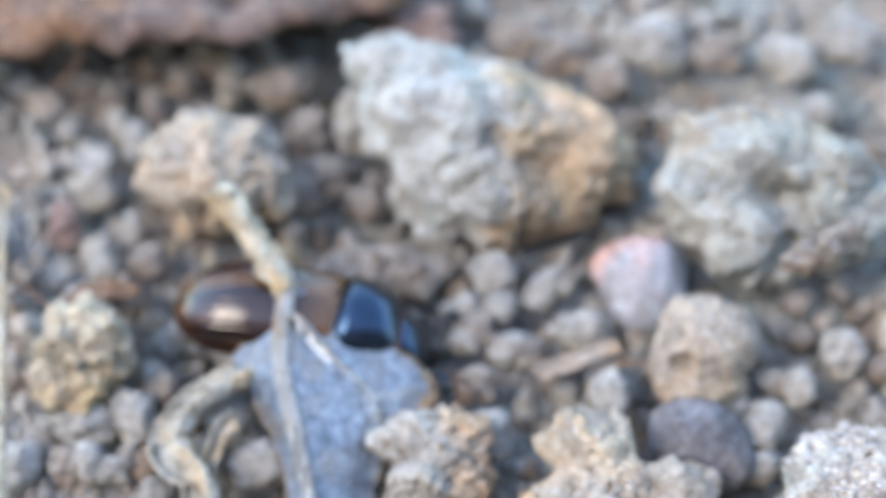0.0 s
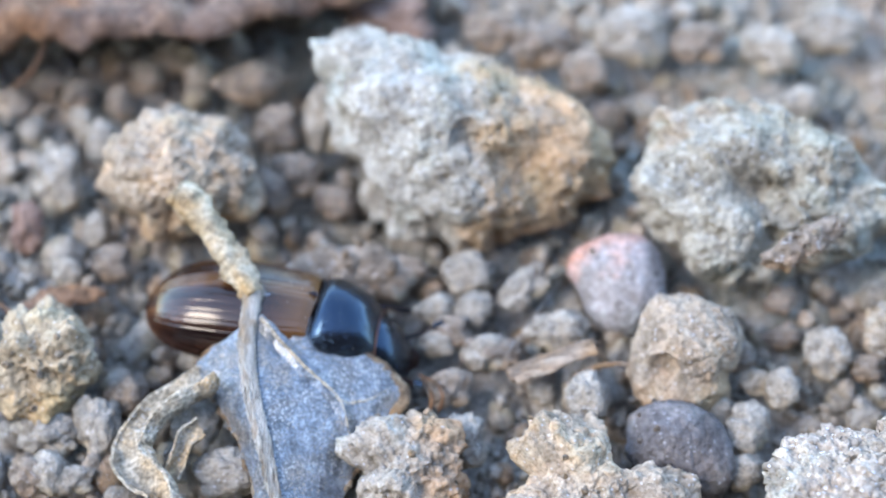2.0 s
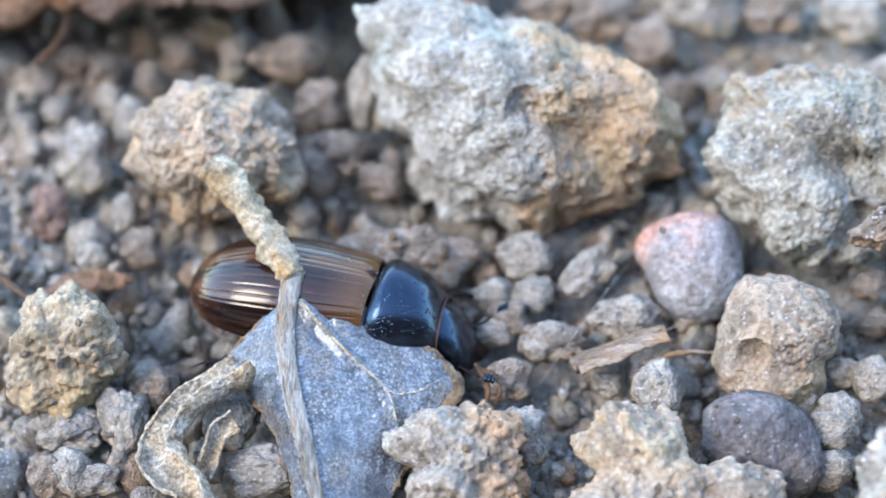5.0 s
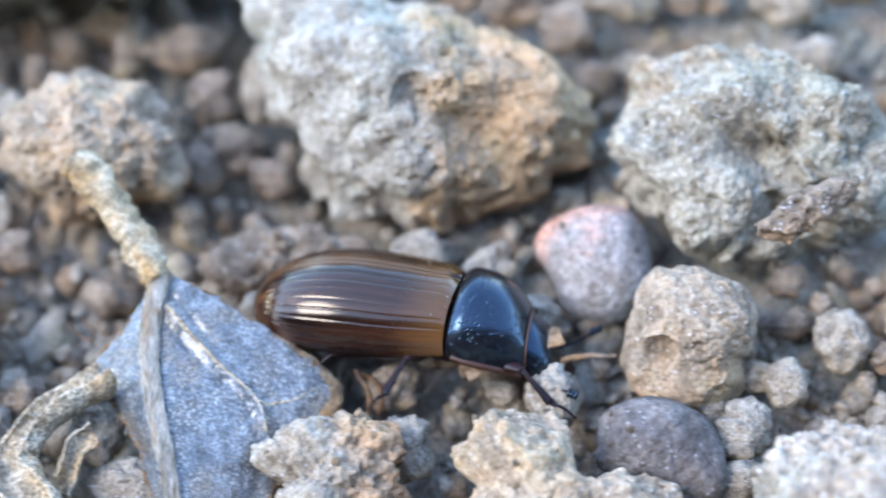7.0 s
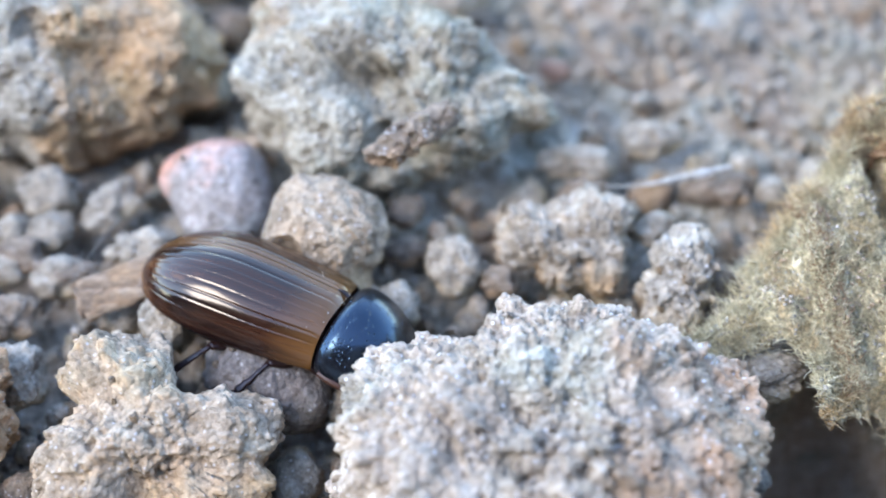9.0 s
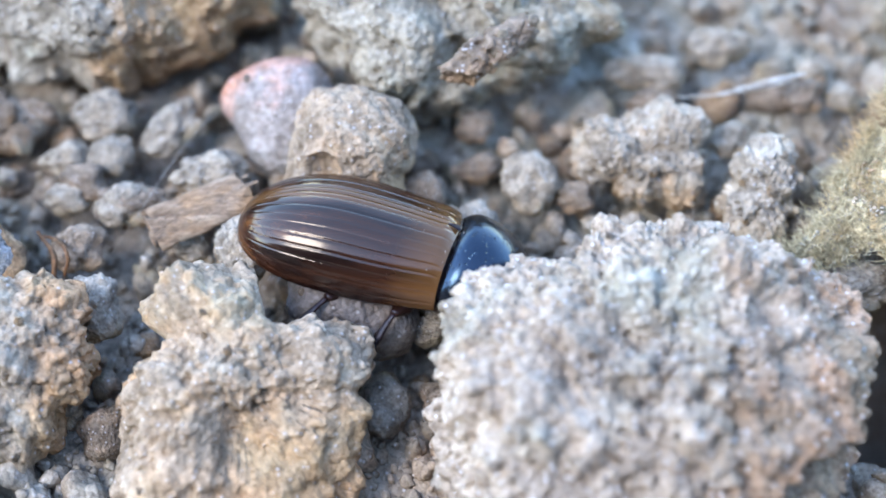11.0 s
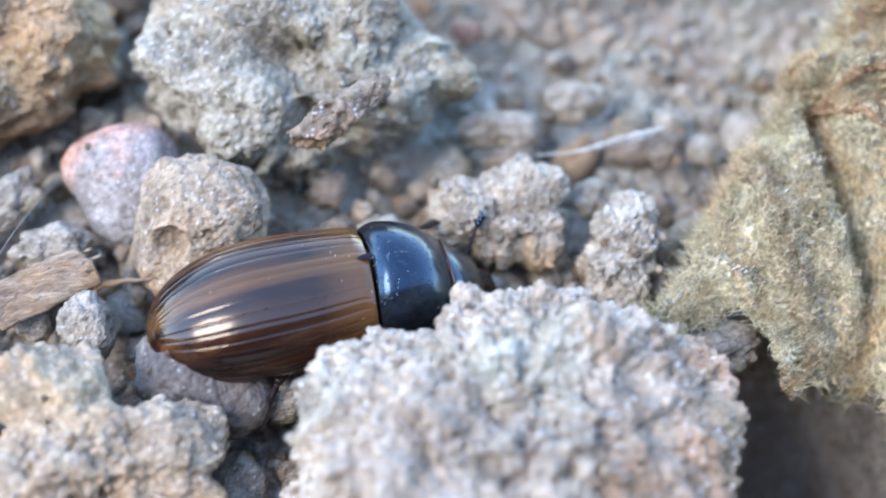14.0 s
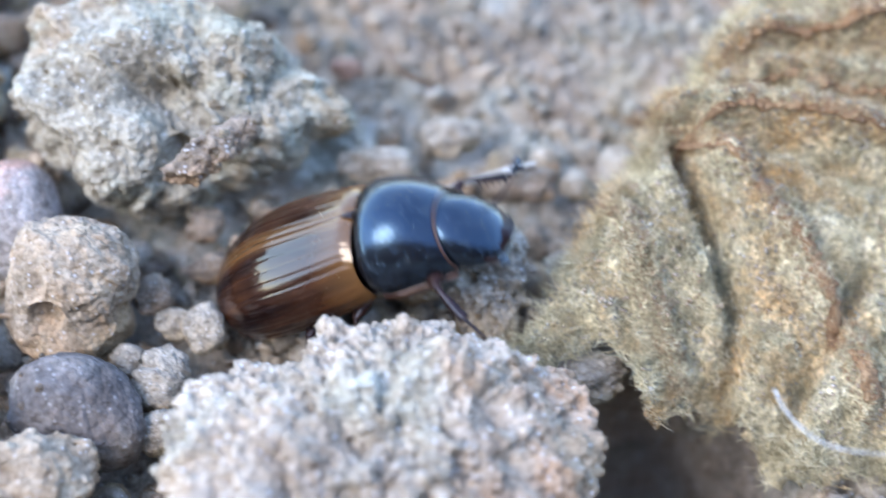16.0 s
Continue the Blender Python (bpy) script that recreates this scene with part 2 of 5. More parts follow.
BLACK.node_tree.nodes["Principled BSDF"].inputs["Specular IOR Level"].default_value = 1.0
RUST = chitin("rust_edge", ((0.3, (0.03, 0.009, 0.004)), (0.7, (0.085, 0.028, 0.01))), 0.5, 0.0)
LEG = chitin("dark_leg", ((0.3, (0.008, 0.004, 0.003)), (0.7, (0.028, 0.012, 0.008))), 0.35, 0.0, 0, 0, None, (0.6, 0.75, 1.0))

LEG.node_tree.nodes["Principled BSDF"].inputs["Specular IOR Level"].default_value = 0.25

# ---- shapes ----
TABLE = np.random.RandomState(7).permutation(512)
GRADS = np.random.RandomState(8).normal(size=(512, 3))
GRADS /= np.linalg.norm(GRADS, axis=1, keepdims=True)


def perlin(p):
    p = np.asarray(p, float)
    i = np.floor(p).astype(int)
    f = p - i
    u = f * f * f * (f * (f * 6 - 15) + 10)
    total = np.zeros(len(p))
    for dx in (0, 1):
        for dy in (0, 1):
            for dz in (0, 1):
                h = TABLE[(TABLE[(TABLE[(i[:, 0] + dx) % 512] + i[:, 1] + dy) % 512] + i[:, 2] + dz) % 512]
                w = np.abs(1 - dx - u[:, 0]) * np.abs(1 - dy - u[:, 1]) * np.abs(1 - dz - u[:, 2])
                total += w * np.einsum("ij,ij->i", GRADS[h], f - (dx, dy, dz))
    return total


def fbm(p, octaves=4, gain=0.5):
    out, amp = 0, 1.0
    for k in range(octaves):
        out = out + amp * perlin(p * 2.03 ** k + 17.3 * k)
        amp *= gain
    return out


def billow(p, octaves=3, gain=0.55):
    out, amp = 0, 1.0
    for k in range(octaves):
        out = out + amp * (np.abs(perlin(p * 2.1 ** k + 5.7 * k)) - 0.2)
        amp *= gain
    return out


JITTER = np.random.RandomState(9).rand(512, 3)


def cells(p):
    """Distance to the nearest of scattered seeds: rounded crumbs with creases between them."""
    i = np.floor(p).astype(int)
    best = np.full(len(p), 9.0)
    for dx in (-1, 0, 1):
        for dy in (-1, 0, 1):
            for dz in (-1, 0, 1):
                h = TABLE[(TABLE[(TABLE[(i[:, 0] + dx) % 512] + i[:, 1] + dy) % 512] + i[:, 2] + dz) % 512]
                best = np.minimum(best, ((i + (dx, dy, dz) + JITTER[h] - p) ** 2).sum(1))
    return np.sqrt(best)


def chunks(p):
    """Uneven steps: every chunk lies a little higher or lower than the next, with a short slope between."""
    i = np.floor(p).astype(int)
    near, next_, low, high = np.full(len(p), 9.0), np.full(len(p), 9.0), np.zeros(len(p)), np.zeros(len(p))
    for dx in (-1, 0, 1):
        for dy in (-1, 0, 1):
            for dz in (-1, 0, 1):
                h = TABLE[(TABLE[(TABLE[(i[:, 0] + dx) % 512] + i[:, 1] + dy) % 512] + i[:, 2] + dz) % 512]
                dist = np.sqrt(((i + (dx, dy, dz) + JITTER[h] - p) ** 2).sum(1))
                rise = h / 255.5 - 1
                first, second = dist < near, (dist >= near) & (dist < next_)
                high = np.where(first, low, np.where(second, rise, high))
                next_ = np.where(first, near, np.where(second, dist, next_))
                low, near = np.where(first, rise, low), np.where(first, dist, near)
    k = np.clip((next_ - near) / 0.16, 0, 1)
    return low + (high - low) * 0.5 * (1 - k * k * (3 - 2 * k))


BALLS = {}


def ball(sub):
    """The corners and triangles of a round mesh of radius 1."""
    if sub not in BALLS:
        bm = bmesh.new()
        bmesh.ops.create_icosphere(bm, subdivisions=sub, radius=1)
        BALLS[sub] = (np.array([v.co[:] for v in bm.verts]), np.array([[v.index for v in f.verts] for f in bm.faces]))
        bm.free()
    return BALLS[sub]


def mesh_of(name, points, faces, material, smooth=True):
    me = bpy.data.meshes.new(name)
    me.from_pydata(np.asarray(points).tolist(), [], np.asarray(faces).tolist() if isinstance(faces, np.ndarray) else faces)
    me.materials.append(material)
    if smooth:
        me.shade_smooth()
    me.update()
    return me


def part(name, data, parent, label=""):
    ob = new(name, data)
    ob.parent = parent
    return tagged(ob, label)


def lump(lobes, sub, seed, rough=0.12, wave=0.8, holes=(), blend=0.35, crumbly=0.0, facets=0, cut=0.83, ledge=0.6):
    """A lump in millimetres: rounded lobes melted into one, eaten by noise and hollows."""
    d, faces = ball(sub)
    L = np.array(lobes, float)
    reach = max(np.linalg.norm(L[:, :3], axis=1) + L[:, 3:].max(axis=1)) * 1.15
    r = np.full(len(d), reach)
    for _ in range(26):
        p = d * r[:, None]
        s = None
        for l in L:
            q = p - l[:3]
            k0 = np.linalg.norm(q / l[3:], axis=1) + 1e-9
            e = k0 * (k0 - 1) / (np.linalg.norm(q / l[3:] ** 2, axis=1) + 1e-9)
            if s is None:
                s = e
            else:
                h = np.clip(0.5 + 0.5 * (e - s) / blend, 0, 1)
                s = e * (1 - h) + s * h - blend * h * (1 - h)
        for x, y, z, rad in holes:
            s = np.maximum(s, rad - np.linalg.norm(p - (x, y, z), axis=1))
        r = np.maximum(r - 0.8 * s, 0.05)
    p = d * r[:, None]
    o = seed * 13.7
    cuts = np.random.RandomState(seed).normal(size=(facets, 3))
    for n in cuts / (np.linalg.norm(cuts, axis=1, keepdims=True) + 1e-9):
        side = p @ n
        p = p - 0.9 * np.clip(side - cut * side.max(), 0, 9)[:, None] * n
    warp = p + 0.35 * wave * np.stack([fbm(p / wave + 7, 3), fbm(p / wave + 77, 3), fbm(p / wave + 177, 3)], 1)
    big = fbm(p / wave + o, 3)
    step = chunks(warp / (wave * 0.95) + o) + 0.4 * chunks(warp / (wave * 0.42) + o + 5)
    knob = billow(p / (wave * 0.5) + o + 3, 3)
    pit = np.clip(fbm(p / (wave * 0.3) + o + 21, 2) - 0.2, 0, 1)
    p = p + d * (rough * (2.0 * big + ledge * step + 0.5 * knob - 1.6 * pit))[:, None]
    if crumbly:
        n = np.zeros_like(p)
        flat = np.cross(p[faces[:, 1]] - p[faces[:, 0]], p[faces[:, 2]] - p[faces[:, 0]])
        for k in range(3):
            np.add.at(n, faces[:, k], flat)
        n /= np.linalg.norm(n, axis=1, keepdims=True) + 1e-12
        mask = np.clip(0.5 + 2.0 * fbm(p / (wave * 1.1) + o + 40, 2), 0.12, 1)
        warp = p + 0.12 * np.stack([perlin(p / 0.4 + 7), perlin(p / 0.4 + 77), perlin(p / 0.4 + 177)], 1)
        out = (0.55 - cells(warp / 0.4 + o)) * 1.2 * mask + (0.5 - cells(warp / 0.15 + o)) * (0.3 + 0.5 * mask)
        pore = np.clip(0.34 - cells(warp / 0.5 + o + 60), 0, 1) * np.clip(3 * fbm(p / wave + o + 70, 2) + 0.2, 0, 1)
        p = p + n * (rough * crumbly * out - 0.5 * min(1, rough * 5) * pore)[:, None]
    return p, faces


TILT = 35.0


SHAPES = {}


def crumb_mesh(kind, tone, sub):
    """One of nine crumbs of radius about 1, to be scaled."""
    if (kind, tone, sub) not in SHAPES:
        p, f = lump([(0, 0, 0, 0.95, 0.95, 0.95), (0.3 * math.cos(kind), 0.3 * math.sin(kind), 0.2 * math.cos(3 * kind), 0.6, 0.75, 0.7)], sub, 40 + kind, 0.17, 0.8, (), 0.2, 0.55, 7)
        SHAPES[kind, tone, sub] = mesh_of("soil_crumb", p * MM, f, (GREY_SOIL, BROWN_SOIL, RED_STONE, OCHRE_SOIL, PALE_SOIL)[tone])
    return SHAPES[kind, tone, sub]


def clod(name, at, lobes, label, category, material, sub=6, seed=1, rough=0.16, wave=0.8, holes=(), blend=0.35, crumbly=0.8, facets=6, stuck=14, tone=3, cut=0.83, ledge=0.8):
    points, faces = lump(lobes, sub, seed, rough, wave, holes, blend, crumbly, facets, cut, ledge)
    ob = new(name, mesh_of(name, points * MM, faces, material))
    ob.matrix_world = pose(at[0] * MM, at[1] * MM, at[2] * MM, TILT)
    rng = np.random.RandomState(seed)
    shown = np.flatnonzero((points[:, 2] > 0.2) | (points[:, 1] > 0.4))
    for k in rng.choice(shown, stuck):
        size = rng.uniform(0.05, 0.17)
        grain = part("stuck_crumb", crumb_mesh(int(rng.randint(9)), tone, 3), ob)
        grain.matrix_local = Matrix.LocRotScale(Vector(points[k] * MM), Euler(rng.uniform(0, 6, 3)), Vector((size, size * rng.uniform(0.7, 1), size * rng.uniform(0.6, 1))))
    return tagged(ob, label, category)


def tube(points, radii, sides=10, wrinkle=0.0, waves=0.2, seed=0, flat=1.0, steps=8):
    """A round stem through points, in millimetres, with its wrinkles."""
    P = np.array(points, float)
    n = (len(P) - 1) * steps + 1
    s = np.linspace(0, len(P) - 1, n)
    i = np.clip(s.astype(int), 0, len(P) - 2)
    f = (s - i)[:, None]
    Q = np.vstack([2 * P[0] - P[1], P, 2 * P[-1] - P[-2]])
    a, b, c, e = Q[i], Q[i + 1], Q[i + 2], Q[i + 3]
    C = 0.5 * (2 * b + (c - a) * f + (2 * a - 5 * b + 4 * c - e) * f ** 2 + (3 * b - a - 3 * c + e) * f ** 3)
    rad = np.interp(s, np.linspace(0, len(P) - 1, len(radii)), radii)
    T = np.gradient(C, axis=0)
    T /= np.linalg.norm(T, axis=1, keepdims=True) + 1e-9
    side = np.cross(T, (0.0, 0.0, 1.0))
    side /= np.linalg.norm(side, axis=1, keepdims=True) + 1e-9
    up = np.cross(side, T)
    ang = np.linspace(0, 2 * np.pi, sides, endpoint=False)
    V = C[:, None] + rad[:, None, None] * (np.cos(ang)[None, :, None] * side[:, None] + flat * np.sin(ang)[None, :, None] * up[:, None])
    V = V.reshape(-1, 3)
    if wrinkle:
        out = V - np.repeat(C, sides, axis=0)
        out /= np.linalg.norm(out, axis=1, keepdims=True) + 1e-9
        V = V + out * (wrinkle * fbm(V / waves + seed, 3))[:, None]
    faces = [(k * sides + j, k * sides + (j + 1) % sides, (k + 1) * sides + (j + 1) % sides, (k + 1) * sides + j) for k in range(n - 1) for j in range(sides)]
    faces += [tuple(range(sides))[::-1], tuple((n - 1) * sides + j for j in range(sides))]
    return V, faces


def smooth_line(points, n):
    P = np.array(points, float)
    s = np.linspace(0, len(P) - 1, n)
    i = np.clip(s.astype(int), 0, len(P) - 2)
    f = (s - i)[:, None]
    Q = np.vstack([2 * P[0] - P[1], P, 2 * P[-1] - P[-2]])
    a, b, c, e = Q[i], Q[i + 1], Q[i + 2], Q[i + 3]
    return 0.5 * (2 * b + (c - a) * f + (2 * a - 5 * b + 4 * c - e) * f ** 2 + (3 * b - a - 3 * c + e) * f ** 3)


def grid_faces(rows, cols):
    return [(r * cols + c, r * cols + c + 1, (r + 1) * cols + c + 1, (r + 1) * cols + c) for r in range(rows - 1) for c in range(cols - 1)]


def away(line, x, y):
    """Distance from a broken line, in the plane."""
    best = np.full(len(x), 1e9)
    for (x0, y0, _), (x1, y1, _) in zip(line, line[1:]):
        k = np.clip(((x - x0) * (x1 - x0) + (y - y0) * (y1 - y0)) / ((x1 - x0) ** 2 + (y1 - y0) ** 2), 0, 1)
        best = np.minimum(best, np.hypot(x - x0 - k * (x1 - x0), y - y0 - k * (y1 - y0)))
    return best


# ---- ground: one sheet, fine under the beetle's way, out to the horizon ----
def ground_height(x, y):
    p = np.stack([x, y, np.zeros_like(x)], 1)
    near = np.exp(-((x - 6) / 40) ** 2 - (y / 30) ** 2)
    z = -0.8 + 0.5 * fbm(p / 2.6, 3) + near * (0.34 * billow(p / 0.8, 3) + 0.10 * fbm(p / 0.22, 3) + 0.3 * (0.5 - cells(p / 0.62)) + 0.14 * (0.5 - cells(p / 0.29)))
    z -= 12 * np.exp(-(((x - 19.1) / 1.9) ** 2 + ((y + 8.8) / 2.6) ** 2) ** 2)
    z -= 1.3 * np.exp(-((x + 4.5) / 2.2) ** 2 - ((y - 6.4) / 2.0) ** 2)
    z -= 0.7 * np.exp(-((x - 8.0) / 3.2) ** 2 - ((y + 6.8) / 1.1) ** 2)
    z += 0.5 * np.exp(-((x + 12) / 5) ** 2)
    return z


def spaced(lo, hi, step, far):
    inner = np.arange(lo, hi, step)
    out = np.geomspace(step, far, 44)
    return np.concatenate([lo - np.cumsum(out)[::-1], inner, hi + np.cumsum(out)])


GX, GY = spaced(-17, 31, 0.125, 30000), spaced(-15, 18, 0.125, 30000)
gx, gy = np.meshgrid(GX, GY)
gz = ground_height(gx.ravel(), gy.ravel())
a = np.arange(len(GX) * len(GY)).reshape(len(GY), len(GX))
quads = np.stack([a[:-1, :-1], a[:-1, 1:], a[1:, 1:], a[1:, :-1]], -1).reshape(-1, 4)
ground = new("ground", mesh_of("ground", np.stack([gx.ravel(), gy.ravel(), gz], 1) * MM, quads, GROUND_SOIL))
# unseen dark slab added behind the view, to darken reflections and light from there
blocker_points = [(x, y, z) for x in (-4, 4) for y in (-1.15, -0.85) for z in (-0.02, 1.15)]
wall = new("wall_south", mesh_of("wall_south", blocker_points, [(0, 1, 3, 2), (4, 6, 7, 5), (0, 4, 5, 1), (2, 3, 7, 6), (0, 2, 6, 4), (1, 5, 7, 3)], BLOCKER, False))
tagged(wall, "plain dark unseen wall added behind the view to darken reflections", "wall", kind="structure")
tagged(ground, "dry brown crumbly garden soil with hollows", "soil", kind="structure")

# ---- large clods and stones ----
clod("soil_clod", (0.55, 2.34, 1.70), [(-0.02, -0.08, 0.00, 2.75, 2.58, 2.50), (2.12, 0.00, -0.15, 1.97, 2.20, 1.89), (-1.82, 1.21, -0.15, 1.89, 1.97, 1.97), (-3.15, 2.76, -0.61, 1.29, 1.09, 1.36), (-1.42, -1.29, -0.30, 1.50, 1.44, 1.74), (0.98, -1.29, 0.15, 1.59, 1.36, 1.74), (3.48, -0.30, -0.45, 1.21, 1.36, 1.36), (-0.91, 0.91, 0.76, 1.52, 1.29, 1.14)],
     "large pale grey pitted lump of dried soil with an ochre-stained side", "soil clod", TWO_TONE_SOIL, 8, 3, 0.24, 1.5, [(0.2, 0.3, 2.6, 0.5), (-1.2, -0.4, 2.6, 0.45), (1.5, -1.2, 2.2, 0.4)], 0.15, 0.35, 10, 12, 3, 0.86)
clod("soil_clod", (9.31, 0.65, 1.70), [(-2.62, 0.55, 0.00, 1.65, 1.78, 1.92), (-1.20, 1.37, 0.00, 1.80, 1.37, 1.65), (-1.93, -0.83, 0.28, 1.65, 1.37, 1.65), (0.50, 0.75, 0.25, 1.90, 1.00, 1.45), (0.70, -0.30, 0.35, 1.90, 0.95, 1.40), (2.00, -0.10, 0.30, 1.45, 0.75, 1.05), (2.70, -0.45, 0.25, 0.90, 0.50, 0.75), (0.76, -1.12, 0.00, 1.46, 0.64, 1.15), (-0.57, -1.52, -0.15, 1.02, 0.74, 1.02), (-1.67, -1.92, -0.55, 0.97, 0.69, 0.83)],
     "large grey crumbly soil lump with a dark cleft", "soil clod", CLEFT_SOIL, 8, 5, 0.21, 1.2, [(-0.5, 0.25, 1.25, 0.5), (-0.3, -0.2, 1.5, 0.46), (0.0, -0.62, 1.6, 0.4), (0.45, -0.85, 1.55, 0.3), (0.9, -0.85, 1.6, 0.26), (-0.9, -1.0, 1.8, 0.24)], 0.14, 0.5, 9, 14, 0, 0.84, 1.1)
clod("soil_flake", (9.56, -1.83, 3.17), [(-0.72, -0.48, -0.06, 0.45, 0.31, 0.36), (-0.30, -0.20, 0.06, 0.50, 0.33, 0.38), (0.18, 0.11, 0.10, 0.52, 0.36, 0.38), (0.66, 0.39, 0.00, 0.43, 0.31, 0.33)],
     "grey-brown flake of crust lodged in the grey clod", "soil flake", BROWN_SOIL, 6, 6, 0.12, 0.5, (), 0.15, 0.8, 4, 5, 0)
round_clod = clod("round_pebble", (7.16, -3.39, 1.20), [(0.00, 0.09, 0.13, 1.45, 1.27, 1.32), (-0.13, -1.15, -0.13, 1.25, 0.79, 1.17), (-0.95, -0.76, 0.13, 0.66, 0.64, 0.76)],
     "rounded pale tan pebble of caked soil with a small hole", "pebble", TAN_SOIL, 7, 7, 0.075, 0.7, [(-0.73, -0.55, 1.09, 0.43)], 0.2, 0.7, 0, 3, 3)
clod("smooth_stone", (5.04, -1.33, 0.80), [(0.07, 0.05, 0.00, 1.05, 1.15, 1.06), (-0.55, 0.25, -0.07, 0.99, 0.80, 0.87), (-0.05, -0.75, -0.10, 1.05, 0.85, 0.85)],
     "smooth greyish stone with a pink-orange stain", "stone", PINK_STONE, 6, 9, 0.04, 1.2, (), 0.5, 0.3, 0, 2, 4, 0.86, 0.2)
clod("smooth_stone", (6.10, -6.55, 0.72), [(-0.12, 0.18, 0.00, 1.42, 1.0, 1.00), (0.59, -0.45, 0.00, 1.02, 0.92, 0.9)],
     "smooth dark grey stone lying in the soil", "stone", DARK_STONE, 6, 11, 0.05, 1.0, (), 0.3, 0.4, 4, 6, 1)
clod("soil_clod", (3.67, -8.67, 1.00), [(-0.95, 1.95, -0.22, 1.06, 0.89, 1.01), (-0.22, 1.68, -0.11, 0.89, 1.01, 1.12), (0.22, 0.34, 0.11, 1.23, 1.01, 1.34), (1.79, 0.45, 0.00, 1.06, 0.78, 1.12), (-1.12, -0.34, 0.22, 1.23, 1.23, 1.23), (1.34, -0.89, 0.00, 1.34, 1.01, 1.12), (-1.12, -1.68, 0.22, 1.34, 1.23, 1.34), (0.56, -2.24, 0.00, 2.01, 1.01, 1.23)],
     "knobbly tan soil lump with a seam across its top", "soil clod", TAN_SOIL, 7, 13, 0.19, 0.9, [(0.73, -0.50, 1.25, 0.51), (1.34, -0.39, 1.17, 0.45)], 0.4)
clod("soil_clod", (-0.88, -7.46, 0.90), [(-0.27, 0.68, 0.00, 1.16, 0.75, 0.96), (0.68, 0.82, 0.00, 0.82, 0.68, 0.82), (0.27, -0.27, 0.14, 1.37, 1.10, 1.23), (-0.27, -1.37, 0.00, 1.23, 1.10, 1.10)],
     "jagged tan soil lump with a broken ochre edge", "soil clod", EDGED_SOIL, 6, 15, 0.2, 0.7, [(0.27, 1.10, 0.96, 0.22), (0.82, 0.27, 1.16, 0.25)], 0.18)
clod("soil_clod", (11.91, -9.96, 1.90), [(-1.76, 1.54, -0.11, 2.08, 1.43, 1.65), (0.44, 2.08, -0.22, 2.52, 1.32, 1.65), (2.41, 0.88, 0.00, 2.30, 1.76, 1.87), (-1.97, -0.44, 0.33, 2.52, 2.19, 2.08), (0.89, -0.85, 0.33, 3.45, 2.35, 2.41), (-1.1, -2.41, 0.22, 3.1, 2.19, 2.41)],
     "big pale sandy soil lump with a coarse sparkling grain", "soil clod", PALE_SOIL, 8, 17, 0.22, 0.8, [(3.04, -1.94, 1.9, 0.75), (4.04, -1.72, 1.3, 0.8)], 0.4, 1.1, 5, 30, 4)
clod("soil_clod", (-7.09, 1.31, 1.80), [(-0.15, 0.15, 0.00, 1.94, 1.50, 1.79), (1.05, 0.15, -0.15, 1.05, 1.42, 1.35), (-1.64, -0.30, -0.30, 0.75, 0.75, 0.90), (-0.45, 1.20, -0.45, 1.20, 0.90, 1.05), (1.50, -0.60, -0.15, 0.67, 0.67, 0.90), (-0.75, -1.35, -0.30, 0.45, 0.75, 0.60)],
     "tan crumbly soil lump behind the leaf stalk", "soil clod", TAN_SOIL, 7, 19, 0.17, 0.9, [(1.35, -1.05, 0.90, 0.36), (-0.15, -1.35, 0.90, 0.37)], 0.2)
clod("soil_clod", (-10.29, -4.52, 1.60), [(0.00, 0.56, 0.00, 1.19, 0.91, 1.12), (-0.28, -0.56, 0.00, 0.98, 0.98, 1.12), (0.42, -0.14, 0.00, 0.98, 0.98, 0.98)],
     "pale knobbly soil lump among brown crumbs", "soil clod", YELLOW_SOIL, 6, 21, 0.18, 0.8, (), 0.2)
clod("soil_clod", (12.61, -3.34, 0.60), [(-0.50, 0.37, 0.00, 0.80, 0.77, 0.75), (0.37, -0.12, 0.00, 0.82, 0.72, 0.75), (1.31, -0.31, 0.00, 0.72, 0.85, 0.69), (1.12, 0.75, 0.00, 0.87, 0.72, 0.69), (0.44, 0.62, -0.06, 0.75, 0.62, 0.62)],
     "crumbly grey soil lump with a small orange hollow", "soil clod", OCHRE_SOIL, 7, 23, 0.15, 0.6, [(0.72, -0.31, 0.60, 0.17)], 0.12)
clod("soil_clod", (15.48, -4.49, 0.80), [(0.12, 0.49, 0.00, 0.76, 0.81, 0.76), (-0.12, -0.49, 0.00, 0.83, 0.81, 0.78)],
     "small grey soil lump beside the felted leaf", "soil clod", GREY_SOIL, 7, 25, 0.15, 0.6, (), 0.15)

# ---- stones and crumbs that lie open ----
clod("soil_mound", (-2.61, -0.85, 0.20), [(-0.75, -0.15, 0.00, 1.20, 0.67, 0.75), (0.75, 0.00, 0.00, 1.20, 0.67, 0.75), (0.00, 0.15, 0.00, 1.35, 0.60, 0.90)],
     "low smooth mound of brown soil behind the beetle", "soil mound", BROWN_SOIL, 6, 27, 0.12, 0.7, (), 0.3, 0.5, 0, 14, 1)
STONES = []
TONES = ("rounded grey-brown crumb of dry soil", "dull dark brown crumb of soil", "reddish-brown bit of stone on the soil")


